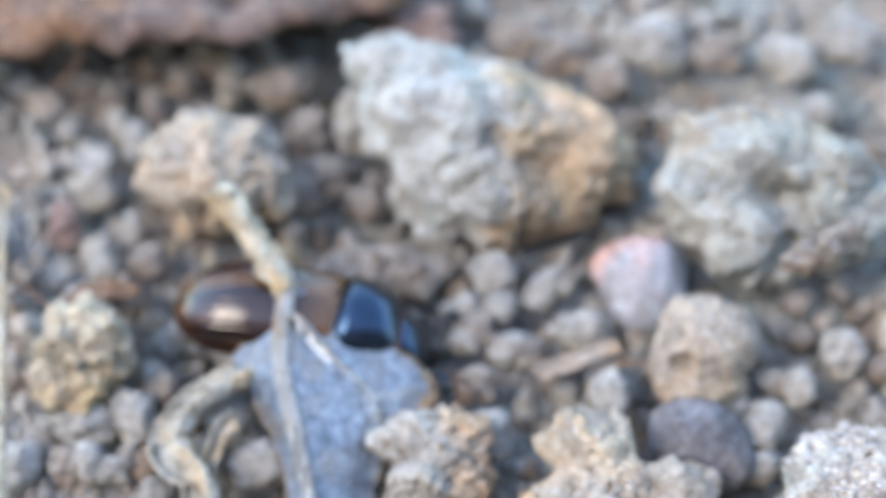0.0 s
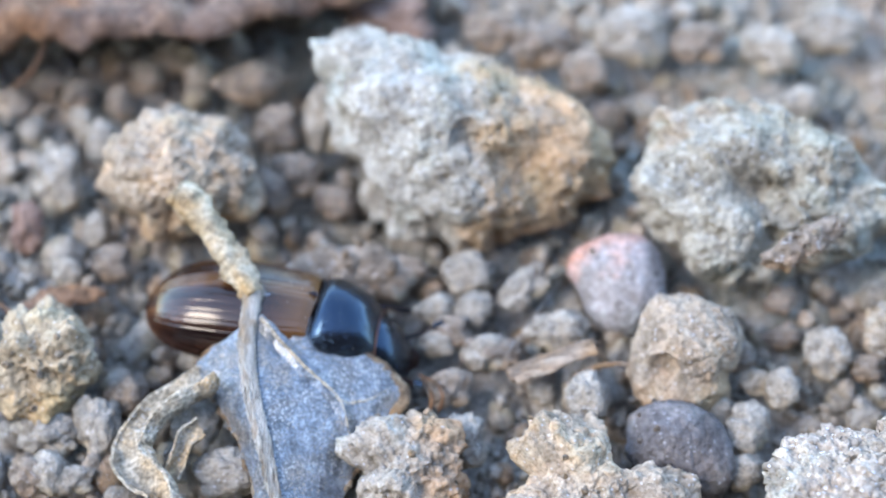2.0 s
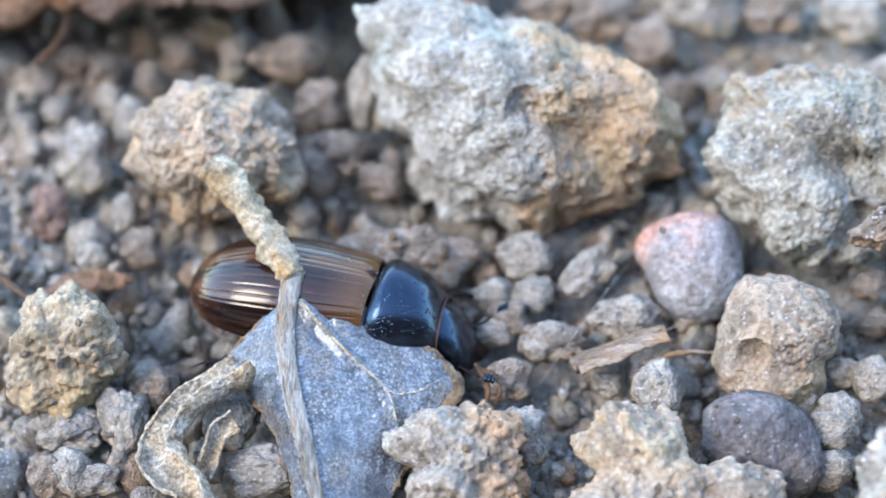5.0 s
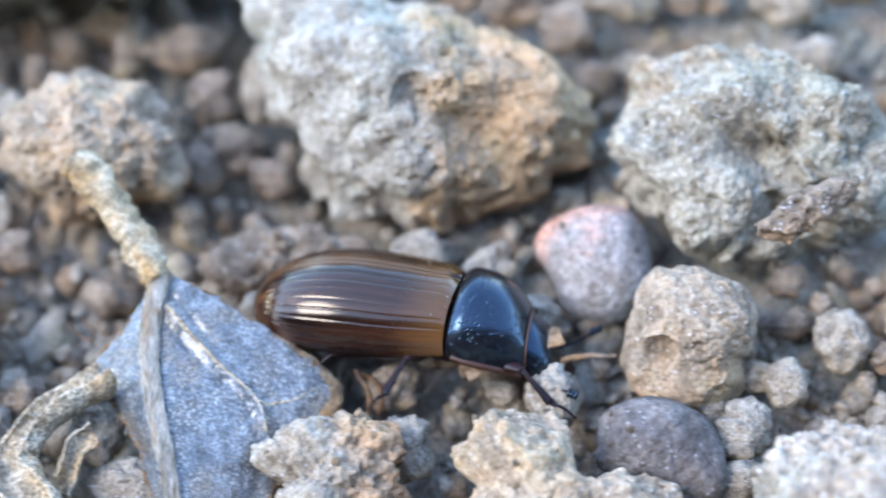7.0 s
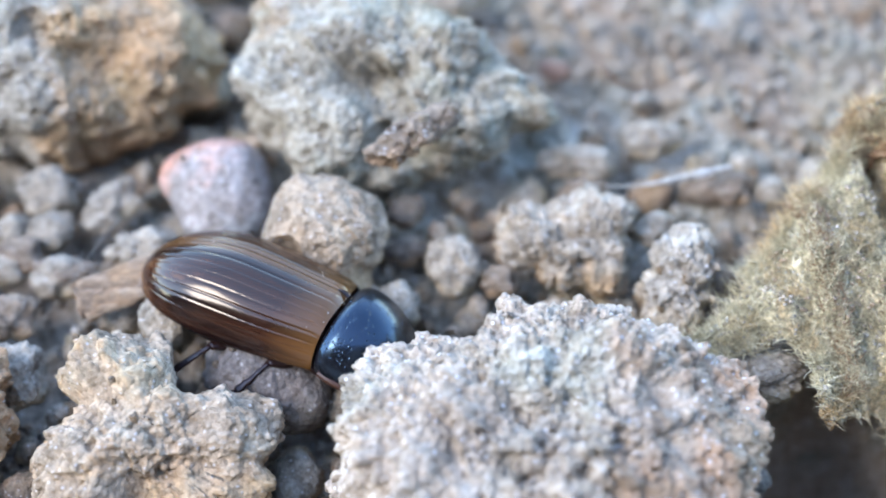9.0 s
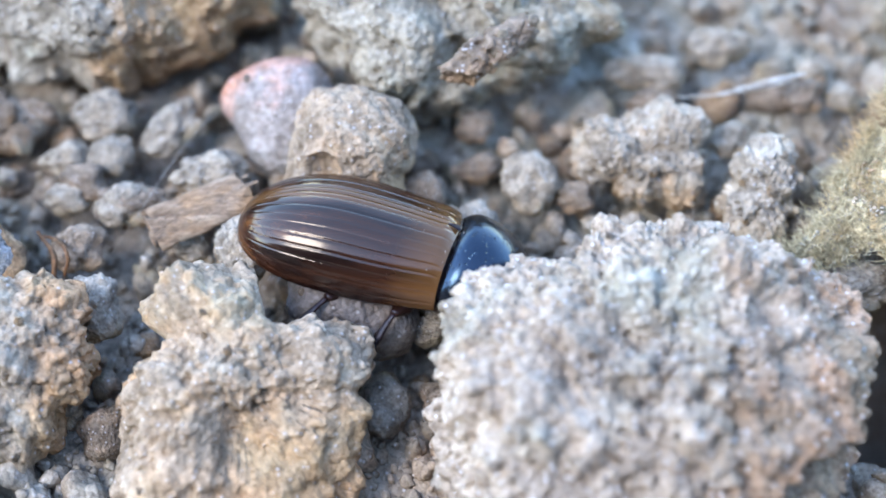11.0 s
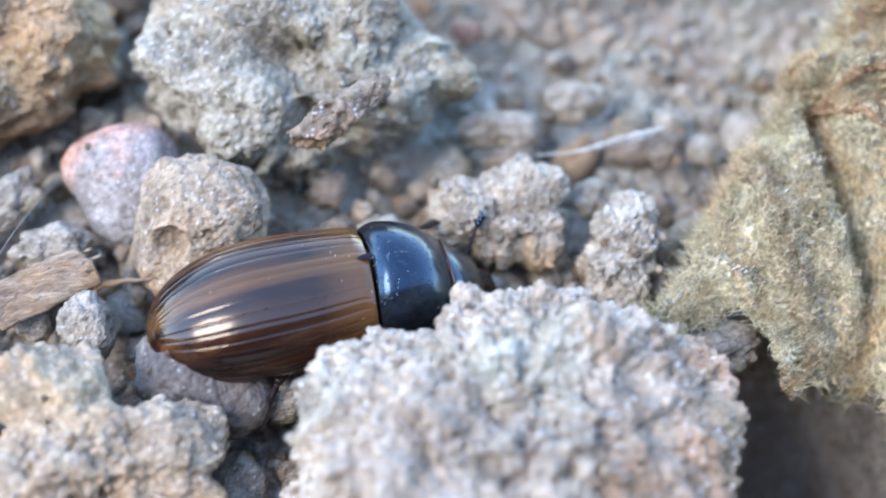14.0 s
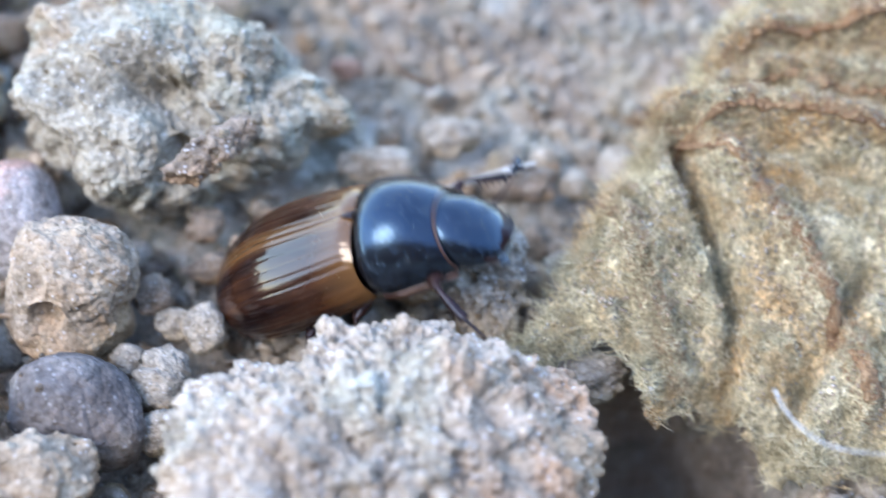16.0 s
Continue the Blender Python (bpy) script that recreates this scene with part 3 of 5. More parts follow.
def stone(x, y, z, rx, ry, rz, tone=0, turn=0):
    k = len(STONES)
    ob = new("soil_crumb", crumb_mesh(k % 9, tone, 5 if max(rx, ry) > 0.75 else 4))
    ob.matrix_world = pose(x * MM, y * MM, z * MM, TILT) @ pose(0, 0, 0, 0, 0, turn) @ Matrix.Diagonal((rx, ry, rz, 1))
    STONES.append((x, y, max(rx, ry)))
    return tagged(ob, TONES[tone], "soil crumb", "soil crumbs")


stone(-10.83, 2.07, 0.56, 0.74, 1.08, 0.63, 0, 0)
stone(-11.63, 0.60, 0.36, 0.49, 0.76, 0.41, 2, 0)
stone(-9.80, 3.51, 0.42, 0.56, 0.75, 0.48, 0, 0)
stone(-10.48, 4.34, 0.31, 0.41, 0.54, 0.35, 0, 0)
stone(-10.26, -0.86, 0.34, 0.48, 0.45, 0.38, 0, 0)
stone(-9.62, 0.56, 0.34, 0.45, 0.55, 0.39, 0, 0)
stone(-11.90, 4.12, 0.33, 0.44, 0.47, 0.37, 0, 0)
stone(-5.67, 5.72, 0.51, 1.00, 0.67, 0.57, 1, 0)
stone(-3.46, 4.39, 0.50, 0.66, 1.11, 0.56, 0, 0)
stone(-4.70, 3.96, 0.53, 0.71, 0.79, 0.60, 1, 0)
stone(-4.15, 2.32, 0.49, 0.77, 0.65, 0.55, 1, 0)
stone(-4.82, 1.76, 0.46, 0.69, 0.61, 0.52, 1, 0)
stone(-2.97, 1.42, 0.40, 0.69, 0.54, 0.46, 1, 0)
stone(-0.96, -0.76, 0.34, 0.75, 0.45, 0.38, 1, 0)
stone(0.80, -0.98, 0.47, 0.84, 0.63, 0.53, 0, 0)
stone(0.90, -2.12, 0.35, 0.62, 0.47, 0.40, 0, 0)
stone(3.22, -2.88, 0.46, 0.82, 0.61, 0.52, 0, 0)
stone(2.24, -1.48, 0.38, 0.92, 0.50, 0.43, 0, 35)
stone(0.31, -2.84, 0.39, 0.61, 0.53, 0.45, 1, 0)
stone(1.39, -3.51, 0.37, 0.87, 0.49, 0.42, 1, 0)
stone(3.90, -4.83, 0.47, 0.71, 0.63, 0.53, 0, 0)
stone(2.73, -4.70, 0.26, 0.43, 0.34, 0.29, 0, 0)
stone(10.41, -3.56, 0.52, 0.70, 0.72, 0.59, 0, 0)
stone(9.08, -4.65, 0.45, 0.60, 0.60, 0.51, 0, 0)
stone(7.88, -5.97, 0.46, 0.70, 0.62, 0.53, 0, 0)
stone(7.78, -7.10, 0.37, 0.67, 0.50, 0.42, 0, 0)
stone(0.23, -4.64, 0.43, 0.71, 0.57, 0.49, 1, 0)
stone(0.64, -6.32, 0.53, 0.70, 0.84, 0.60, 0, 0)
stone(-10.15, -6.06, 0.48, 0.87, 0.65, 0.55, 0, 0)
stone(-10.03, -7.14, 0.44, 0.64, 0.58, 0.50, 0, 0)
stone(-8.90, -5.91, 0.51, 0.68, 0.87, 0.57, 0, 0)
stone(-10.51, -7.20, 0.42, 0.55, 0.55, 0.47, 1, 0)
stone(-5.42, -7.17, 0.50, 1.00, 0.67, 0.57, 0, 0)
stone(-6.32, -5.76, 0.53, 0.71, 0.87, 0.60, 0, 0)
stone(-8.24, -4.89, 0.43, 0.57, 0.57, 0.48, 1, 0)
stone(-9.48, -7.30, 0.31, 0.69, 0.41, 0.35, 0, 0)
stone(-1.54, 7.92, 0.68, 1.40, 0.90, 0.77, 2, 0)
stone(2.94, 7.14, 0.54, 1.01, 0.72, 0.61, 1, 0)
stone(5.70, 7.37, 0.69, 1.23, 0.92, 0.78, 0, 0)
stone(9.80, 6.82, 0.58, 0.97, 0.78, 0.66, 0, 0)
stone(1.57, 7.76, 0.49, 0.90, 0.66, 0.56, 1, 0)
stone(4.28, 6.14, 0.51, 0.84, 0.68, 0.58, 1, 0)
stone(11.68, 7.65, 0.61, 1.15, 0.82, 0.70, 0, 0)
stone(10.43, 4.96, 0.43, 0.80, 0.57, 0.49, 0, 0)
stone(7.58, 7.22, 0.49, 0.98, 0.65, 0.55, 1, 0)
stone(-9.03, -0.66, 0.45, 0.60, 0.60, 0.51, 1, 0)
stone(-10.78, 5.43, 0.36, 0.51, 0.48, 0.41, 1, 0)
stone(-9.47, 5.12, 0.36, 0.48, 0.51, 0.41, 1, 0)
stone(-8.76, 6.06, 0.36, 0.55, 0.48, 0.41, 1, 0)
stone(-11.64, 5.89, 0.31, 0.55, 0.42, 0.35, 1, 0)
stone(10.44, -3.59, 0.48, 0.65, 0.75, 0.55, 0, 0)
stone(0.91, -2.06, 0.37, 0.60, 0.50, 0.42, 0, 0)
stone(-0.09, -2.11, 0.35, 0.55, 0.47, 0.40, 0, 0)
stone(1.19, -3.51, 0.40, 0.68, 0.54, 0.46, 0, 0)
stone(-0.03, -3.18, 0.31, 0.56, 0.42, 0.35, 0, 0)
stone(3.23, -2.76, 0.35, 0.84, 0.47, 0.40, 0, 0)
stone(-1.27, -1.08, 0.34, 0.45, 0.63, 0.38, 0, 0)
stone(13.70, -0.56, 0.37, 0.75, 0.49, 0.42, 0, 0)
stone(15.23, 0.18, 0.37, 0.66, 0.50, 0.42, 0, 0)
stone(8.01, -3.58, 0.37, 0.57, 0.49, 0.42, 1, 0)
stone(9.29, -1.79, 0.32, 0.51, 0.43, 0.37, 1, 0)
stone(9.28, -2.95, 0.28, 0.56, 0.37, 0.32, 1, 0)
stone(15.08, -2.60, 0.34, 0.51, 0.46, 0.39, 0, 0)
stone(11.40, -3.94, 0.32, 0.45, 0.42, 0.36, 1, 0)
stone(8.12, -5.77, 0.43, 0.58, 0.67, 0.49, 0, 0)
stone(7.37, -5.24, 0.31, 0.51, 0.41, 0.35, 0, 0)
stone(8.10, -3.56, 0.30, 0.40, 0.42, 0.34, 0, 0)
stone(8.47, -4.32, 0.28, 0.51, 0.37, 0.31, 0, 0)
stone(13.79, -2.46, 0.36, 0.51, 0.49, 0.41, 0, 0)
stone(13.52, -1.23, 0.25, 0.65, 0.34, 0.29, 1, 0)
stone(15.62, 0.22, 0.30, 0.56, 0.40, 0.34, 0, 0)
stone(17.06, -1.45, 0.33, 0.52, 0.44, 0.38, 1, 0)
stone(15.86, -2.93, 0.33, 0.51, 0.43, 0.37, 0, 0)
stone(17.11, -6.87, 0.46, 0.97, 0.61, 0.52, 0, 0)
stone(18.00, -1.49, 0.25, 0.44, 0.34, 0.29, 0, 0)
stone(13.11, 2.62, 0.22, 0.46, 0.30, 0.25, 2, 0)
stone(13.24, -0.38, 0.29, 0.76, 0.39, 0.33, 0, 0)
stone(3.89, -5.20, 0.85, 0.66, 0.78, 0.62, 0, 0)
stone(-6.78, -6.79, 0.29, 0.39, 0.61, 0.33, 0, 20)

# ---- the leaf with its rib, stalk and veins ----
leaf = tagged(new("dead_leaf"), "weathered blue-grey dead leaf with a pale midrib and stalk", "leaf")
RIB_LINE = [(-4.78, -3.05, 2.80), (-4.89, -4.43, 2.50), (-4.69, -5.85, 2.20), (-4.34, -7.24, 1.90), (-4.03, -8.44, 1.60), (-3.69, -9.86, 1.20)]
RIGHT = [(-4.50, -3.07, 2.75), (-3.20, -3.64, 2.30), (-1.88, -4.35, 1.80), (-0.92, -5.16, 1.30), (-1.24, -5.87, 1.00), (-1.86, -6.63, 0.80), (-2.32, -7.67, 0.70), (-2.73, -9.57, 0.60)]
LEFT = [(-4.92, -3.24, 2.70), (-5.56, -4.08, 2.20), (-6.40, -4.72, 1.60), (-5.73, -5.56, 1.30), (-5.12, -6.54, 1.20), (-4.70, -7.72, 1.10), (-4.18, -9.71, 0.90)]


VEIN = [(-4.57, -3.84, 2.60), (-3.50, -4.96, 2.30), (-2.53, -5.76, 1.90), (-2.25, -6.55, 1.50), (-2.26, -7.47, 1.20)]


def blade(edge, sign, seed):
    rows, cols = 180, 100
    mid = smooth_line(RIB_LINE, rows)
    out = np.stack([np.interp(np.linspace(0, len(edge) - 1, rows), range(len(edge)), [q[k] for q in edge]) for k in range(3)], 1)
    v = np.linspace(0, 1, cols)
    p = mid[:, None] * (1 - v[None, :, None]) + out[:, None] * v[None, :, None]
    swell = np.sin(np.pi * v)[None, :] * np.linalg.norm(out - mid, axis=1)[:, None]
    p = p.reshape(-1, 3)
    p[:, 2] += (0.04 * swell).ravel() - 0.12 * np.exp(-np.tile(v, rows) / 0.05)
    p[:, 2] += 0.09 * fbm(p / 0.9 + seed, 3) + 0.035 * billow(p / 0.25 + seed, 2) + 0.018 * fbm(p / 0.07 + seed, 2)
    if sign > 0:
        near = away(VEIN, p[:, 0], p[:, 1])
        p[:, 2] += 0.06 * np.exp(-(near / 0.12) ** 2) - 0.05 * np.exp(-((near - 0.25) / 0.12) ** 2)
    rim = np.tile(v, rows) > 0.97
    p[rim] += 0.16 * fbm(p[rim] / 0.2 + seed, 2)[:, None] * np.array((1, 1, 0.4))
    ob = part("blade", mesh_of("blade", p * MM, grid_faces(rows, cols), LEAF), leaf)
    thick = ob.modifiers.new("thickness", "SOLIDIFY")
    thick.thickness, thick.offset = 0.05 * MM, 0
    return ob


for edge, sign, seed in ((RIGHT, 1, 3), (LEFT, -1, 8)):
    grid = np.array([v.co[:] for v in blade(edge, sign, seed).data.vertices]).reshape(180, 100, 3) / MM
    V, F = tube(grid[1::6, 99], (0.03, 0.05, 0.06, 0.05), 8, 0.06, 0.15, seed, 0.8, 6)
    part("edge", mesh_of("edge", V * MM, F, EDGE_MAT), leaf, "brown frayed leaf edge")
V, F = tube([(x + 0.03, y, z - 0.02) for x, y, z in RIGHT[2:7]], (0.05, 0.14, 0.2, 0.14, 0.05), 12, 0.1, 0.25, 5, 0.6, 14)
part("folded_rim", mesh_of("folded_rim", V * MM, F, EDGE_MAT), leaf, "brown turned-down rim")
V, F = tube(RIB_LINE, (0.28, 0.19, 0.17, 0.17, 0.16, 0.15), 18, 0.1, 0.14, 4, 0.8, 14)
part("midrib", mesh_of("midrib", V * MM, F, RIB), leaf, "pale furrowed midrib")
for off, rise, r, n in ((-0.2, 0.0, 0.06, 4), (0.13, 0.06, 0.07, 6), (-0.06, 0.12, 0.05, 6)):
    V, F = tube([(x + off + 0.04 * math.sin(3 * k), y, z + rise) for k, (x, y, z) in enumerate(RIB_LINE[:n])], (r, r, r * 0.6), 10, 0.06, 0.12, 9, 0.8, 14)
    part("rib_strand", mesh_of("rib_strand", V * MM, F, EDGE_MAT if off < -0.2 else RIB), leaf, "brown split strand" if off < -0.2 else "")
V, F = tube([(-6.83, -0.65, 3.90), (-6.40, -1.02, 3.70), (-5.74, -1.85, 3.40), (-5.31, -2.41, 3.10), (-4.77, -3.22, 2.80)], (0.4, 0.46, 0.36, 0.36, 0.4, 0.28), 20, 0.2, 0.34, 6, 0.9, 22)
part("stalk", mesh_of("stalk", V * MM, F, STALK_MAT), leaf, "thick wrinkled straw-coloured leaf stalk")
right_blade = next(o for o in leaf.children if o.name == "blade")
on_blade = np.array([v.co[:] for v in right_blade.data.vertices]) / MM
for line, r in ((VEIN[:4], 0.04), ([(-2.53, -5.80, 1.90), (-1.85, -5.64, 1.70), (-1.31, -5.28, 1.50)], 0.03)):
    line = smooth_line(line, 14)
    line[:, 2] = [on_blade[np.argmin(np.hypot(*(on_blade[:, :2] - q[:2]).T)), 2] + 0.03 for q in line]
    V, F = tube(line, (r * 1.3, r, r * 0.6), 8, 0.04, 0.1, 2)
    part("vein", mesh_of("vein", V * MM, F, CURL_MAT), leaf)


# ---- pale curled leaf strip ----
def strip(line, width, lean, seed):
    rows, cols = 160, 30
    c = smooth_line(line, rows)
    v = np.linspace(-1, 1, cols)
    t = np.gradient(c, axis=0)
    t /= np.linalg.norm(t, axis=1, keepdims=True)
    side = np.cross(t, (0, 0, 1.0))
    turn = lean + v * 1.7
    width = width * (1 + 0.35 * fbm(c / 0.9 + seed, 2))[:, None, None]
    p = c[:, None] + width * (np.sin(turn)[None, :, None] * side[:, None] + (1 - np.cos(turn))[None, :, None] * np.array((0, 0, 1.0)))
    p = p.reshape(-1, 3)
    p += 0.24 * fbm(p / 0.7 + seed, 3)[:, None] * np.array((0.7, 0.7, 1))
    p[:, 2] += 0.06 * billow(p / 0.22 + seed, 3) + 0.02 * fbm(p / 0.06, 2)
    return p, grid_faces(rows, cols)


curl = tagged(new("curled_leaf_strip"), "pale dry curled strip of leaf on the soil", "leaf strip")
for line, width, lean, seed in (
        ([(-5.90, -5.10, 1.6), (-6.65, -5.62, 1.5), (-7.30, -6.12, 1.4), (-7.72, -6.80, 1.2), (-7.78, -7.36, 1.1), (-7.40, -7.80, 1.0), (-6.98, -8.25, 0.9), (-6.85, -9.00, 0.7)], 0.52, -0.7, 5),
        ([(-6.05, -6.60, 1.5), (-6.42, -6.88, 1.4), (-6.55, -7.20, 1.2), (-6.72, -7.62, 1.0)], 0.24, 0.3, 8)):
    p, f = strip(line, width, lean, seed)
    ob = part("blade", mesh_of("blade", p * MM, f, CURL_MAT), curl)
    thick = ob.modifiers.new("thickness", "SOLIDIFY")
    thick.thickness, thick.offset = 0.07 * MM, 0
    for k in (0, 29):
        V, F = tube(p.reshape(160, 30, 3)[::8, k], (0.03, 0.05, 0.04), 10, 0.06, 0.2, seed, 1.0, 8)
        part("rim", mesh_of("rim", V * MM, F, CURL_MAT), curl, "thick pale rolled rim")


# ---- sheets of leaf lying in folds ----
def inside(poly, x, y):
    hit = np.zeros(len(x), bool)
    for (x0, y0, _), (x1, y1, _) in zip(poly, poly[1:] + poly[:1]):
        cross = (y0 > y) != (y1 > y)
        hit ^= cross & (x < (x1 - x0) * (y - y0) / (y1 - y0 + 1e-9) + x0)
    return hit


def blended_height(poly, x, y):
    w = [1 / (np.hypot(x - a, y - b) ** 2 + 0.4) for a, b, _ in poly]
    return sum(k * c for k, (_, _, c) in zip(w, poly)) / sum(w)


LUMP_TINY = [lump([(0, 0, 0, 1, 0.9, 0.85)], 1, 90 + k, 0.3, 0.8, (), 0.2, 0, 6) for k in range(6)]
FELT_EDGE = [(15.14, -6.35, 1.60), (15.66, -6.27, 2.70), (16.69, -5.22, 2.90), (17.75, -3.59, 3.00), (19.21, -2.15, 3.00), (19.42, -1.53, 3.8), (20.43, -0.56, 4.1), (21.7, 0.51, 4.3), (23.62, 2.21, 4.4), (28.32, 2.54, 4.4), (28.26, -4.52, 3.80), (26.67, -11.24, 1.00), (24.43, -10.43, 1.00), (22.99, -9.71, 1.00), (21.70, -9.94, 1.00), (21.03, -9.68, 1.00), (20.61, -8.95, 1.00), (20.21, -8.06, 1.00), (19.74, -7.65, 1.00), (19.08, -7.78, 1.00), (18.30, -8.34, 1.60), (18.01, -7.95, 1.60), (17.75, -6.87, 1.60), (17.31, -6.60, 1.60), (16.55, -6.68, 1.60), (15.68, -6.77, 1.60)]
RIBS = [[(19.46, -1.73, 4.4), (20.8, -1.45, 4.4), (22.41, -1.27, 4.4), (23.38, -1.53, 4.4), (25.48, -1.99, 4.4)],
        [(19.31, -2.39, 4.4), (20.87, -2.22, 4.4), (22.36, -2.42, 4.4), (25.71, -3.32, 4.4)],
        [(19.85, -2.22, 3.70), (21.00, -3.62, 3.90), (21.85, -5.09, 4.00), (22.36, -6.69, 4.10), (22.76, -8.90, 4.20)],
        [(18.25, -3.40, 3.30), (18.37, -5.53, 3.50), (18.87, -7.52, 3.60)],
        [(21.15, -0.56, 4.4), (22.69, -0.23, 4.4), (25.35, -0.27, 4.4)]]
GULLIES = [[(19.91, -2.39, 3.50), (20.21, -3.92, 3.70), (20.46, -5.83, 3.80), (20.02, -8.39, 3.90)], [(19.86, -1.39, 4.0), (21.15, -1.41, 4.0), (22.71, -1.45, 4.0), (25.55, -2.14, 4.0)], [(19.63, -2.37, 4.0), (21.51, -2.56, 4.0), (23.21, -3.4, 4.0), (25.53, -4.24, 4.0)], [(20.51, -0.82, 4.0), (22.72, -0.44, 4.0), (25.99, -0.75, 4.0)], [(23.36, -5.93, 3.50), (21.75, -7.90, 3.70), (20.44, -9.97, 3.80)]]
LOBES = [[(20.24, -6.43, 2.6), (20.19, -7.57, 2.6), (20.12, -8.81, 2.6)], [(17.55, -6.22, 2.3), (17.87, -7.26, 2.3), (18.02, -8.52, 2.3)]]


def felt_height(x, y):
    p = np.stack([x, y, 0 * x], 1)
    z = blended_height(FELT_EDGE, x, y)
    for k, line in enumerate(RIBS):
        z = z + (0.4 if k == 3 else 0.7) * np.exp(-(away(line, x, y) / 0.34) ** 2)
    for line in GULLIES:
        z = z - (1.7 if line is GULLIES[0] else 0.8) * np.exp(-(away(line, x, y) / 0.3) ** 2)
    edge = away(FELT_EDGE + FELT_EDGE[:1], x, y)
    z = z + 0.45 * (1 - np.exp(-edge / 1.4))
    for line in LOBES:
        z = z + 0.9 * np.exp(-(away(line, x, y) / 0.4) ** 2)
    low = np.clip(-5.6 - y, 0, 1.5) / 1.5
    z = z + low * (0.5 * fbm(p / (0.5, 2.2, 1) + 14, 3) + 0.25 * billow(p / (0.22, 1.2, 1) + 3, 2))
    z = z - 0.9 * np.exp(-edge / 0.5) + 0.6 * fbm(p / 1.5 + 4, 3) + 0.42 * billow(p / 0.5, 3) + 0.12 * billow(p / 0.2 + 8, 2) + 0.07 * fbm(p / 0.12, 2)
    return z


def felted_leaf():
    step = 0.07
    xs, ys = np.arange(14.5, 27, step), np.arange(-13, 4, step)
    x, y = [q.ravel() for q in np.meshgrid(xs, ys)]
    n = np.stack([x, y, 0 * x], 1) / 0.5
    keep = inside(FELT_EDGE, x + 0.22 * fbm(n, 3), y + 0.22 * fbm(n + 30, 3))
    z = felt_height(x, y)
    index = np.full(len(x), -1)
    index[keep] = np.arange(keep.sum())
    a = index.reshape(len(ys), len(xs))
    q = np.stack([a[:-1, :-1], a[:-1, 1:], a[1:, 1:], a[1:, :-1]], -1).reshape(-1, 4)
    q = q[(q >= 0).all(1)]
    thing = tagged(new("felted_leaf"), "dry olive-tan felted leaf with brown ribs and folds", "leaf")
    sheet = part("blade", mesh_of("blade", np.stack([x, y, z], 1)[keep] * MM, q, FELT), thing)
    thick = sheet.modifiers.new("thickness", "SOLIDIFY")
    thick.thickness, thick.offset = 0.25 * MM, -1
    for line in (RIBS[0], RIBS[1], RIBS[2], RIBS[4]):
        L = smooth_line(line, 12)
        L[:, 2] = felt_height(L[:, 0], L[:, 1]) - 0.07
        V, F = tube(L, (0.10, 0.17, 0.18), 12, 0.2, 0.16, 3, 0.6, 10)
        part("rib", mesh_of("rib", V * MM, F, FELT_RIB), thing, "reddish-brown hairy rib")
    rng = np.random.RandomState(5)
    patchy = np.clip(0.35 + 1.6 * fbm(np.stack([x, y, 0 * x], 1) / 0.9 + 50, 3), 0.06, 1) * keep
    pick = rng.choice(len(x), 72000, p=patchy / patchy.sum())
    fringe = np.flatnonzero(keep & (away(FELT_EDGE + FELT_EDGE[:1], x, y) < 0.35))
    pick = np.concatenate([pick, rng.choice(fringe, 6000)])
    ribbed = np.concatenate([np.flatnonzero(keep & (away(line, x, y) < 0.3)) for line in RIBS])
    pick = np.concatenate([pick, rng.choice(ribbed, 11000)])
    base = np.stack([x, y, z], 1)[pick] + rng.normal(0, 0.03, (len(pick), 3))
    near = np.minimum(1, away(FELT_EDGE + FELT_EDGE[:1], base[:, 0], base[:, 1]) / 0.6)
    lean = rng.normal(0, 0.75, (len(pick), 3))
    lean[:, 2] = np.abs(lean[:, 2]) * (0.4 + 0.7 * near) + 0.25
    lean[:, 0] -= 0.35
    size = rng.uniform(0.06, 0.3, (len(pick), 1)) * (2.4 - 1.4 * near)[:, None]
    tip = base + lean / np.linalg.norm(lean, axis=1, keepdims=True) * size
    wide = np.cross(lean, rng.normal(size=lean.shape))
    wide *= 0.0085 / np.linalg.norm(wide, axis=1, keepdims=True)
    bend = (base + tip) / 2 + rng.normal(0, 0.03, base.shape)
    P = np.stack([base - wide, base + wide, bend + wide * 0.8, bend - wide * 0.8, tip], 1).reshape(-1, 3)
    for name, start, stop, material, label in (("fuzz", 0, len(pick) - 11000, FUZZ, "short pale leaf fuzz"), ("rib_fuzz", len(pick) - 11000, len(pick), RIB_FUZZ, "short reddish-brown fuzz along the ribs")):
        k = np.arange(stop - start)[:, None] * 5
        part(name, mesh_of(name, P[start * 5:stop * 5] * MM, (k + (0, 1, 2, 3)).tolist() + (k + (3, 2, 4)).tolist(), material), thing, label)["kind"] = "stuff"
    # soil dust and grit caught in the fuzz
    spots = rng.choice(np.flatnonzero(keep & (fbm(np.stack([x, y, 0 * x], 1) / 1.6, 3) > -0.12)), 5000)
    grit_p, grit_f = [], []
    for n_, (i, shape, r) in enumerate(zip(spots, rng.randint(6, size=5000), 0.018 + 0.05 * rng.rand(5000) ** 2)):
        q, g = LUMP_TINY[shape]
        grit_p.append(q * r + (x[i], y[i], z[i] + 0.03 + 0.05 * rng.rand()))
        grit_f.append(g + n_ * len(q))
    part("dust", mesh_of("dust", np.vstack(grit_p) * MM, np.vstack(grit_f), GREY_SOIL), thing, "grey grains of soil dust")["kind"] = "stuff"


felted_leaf()

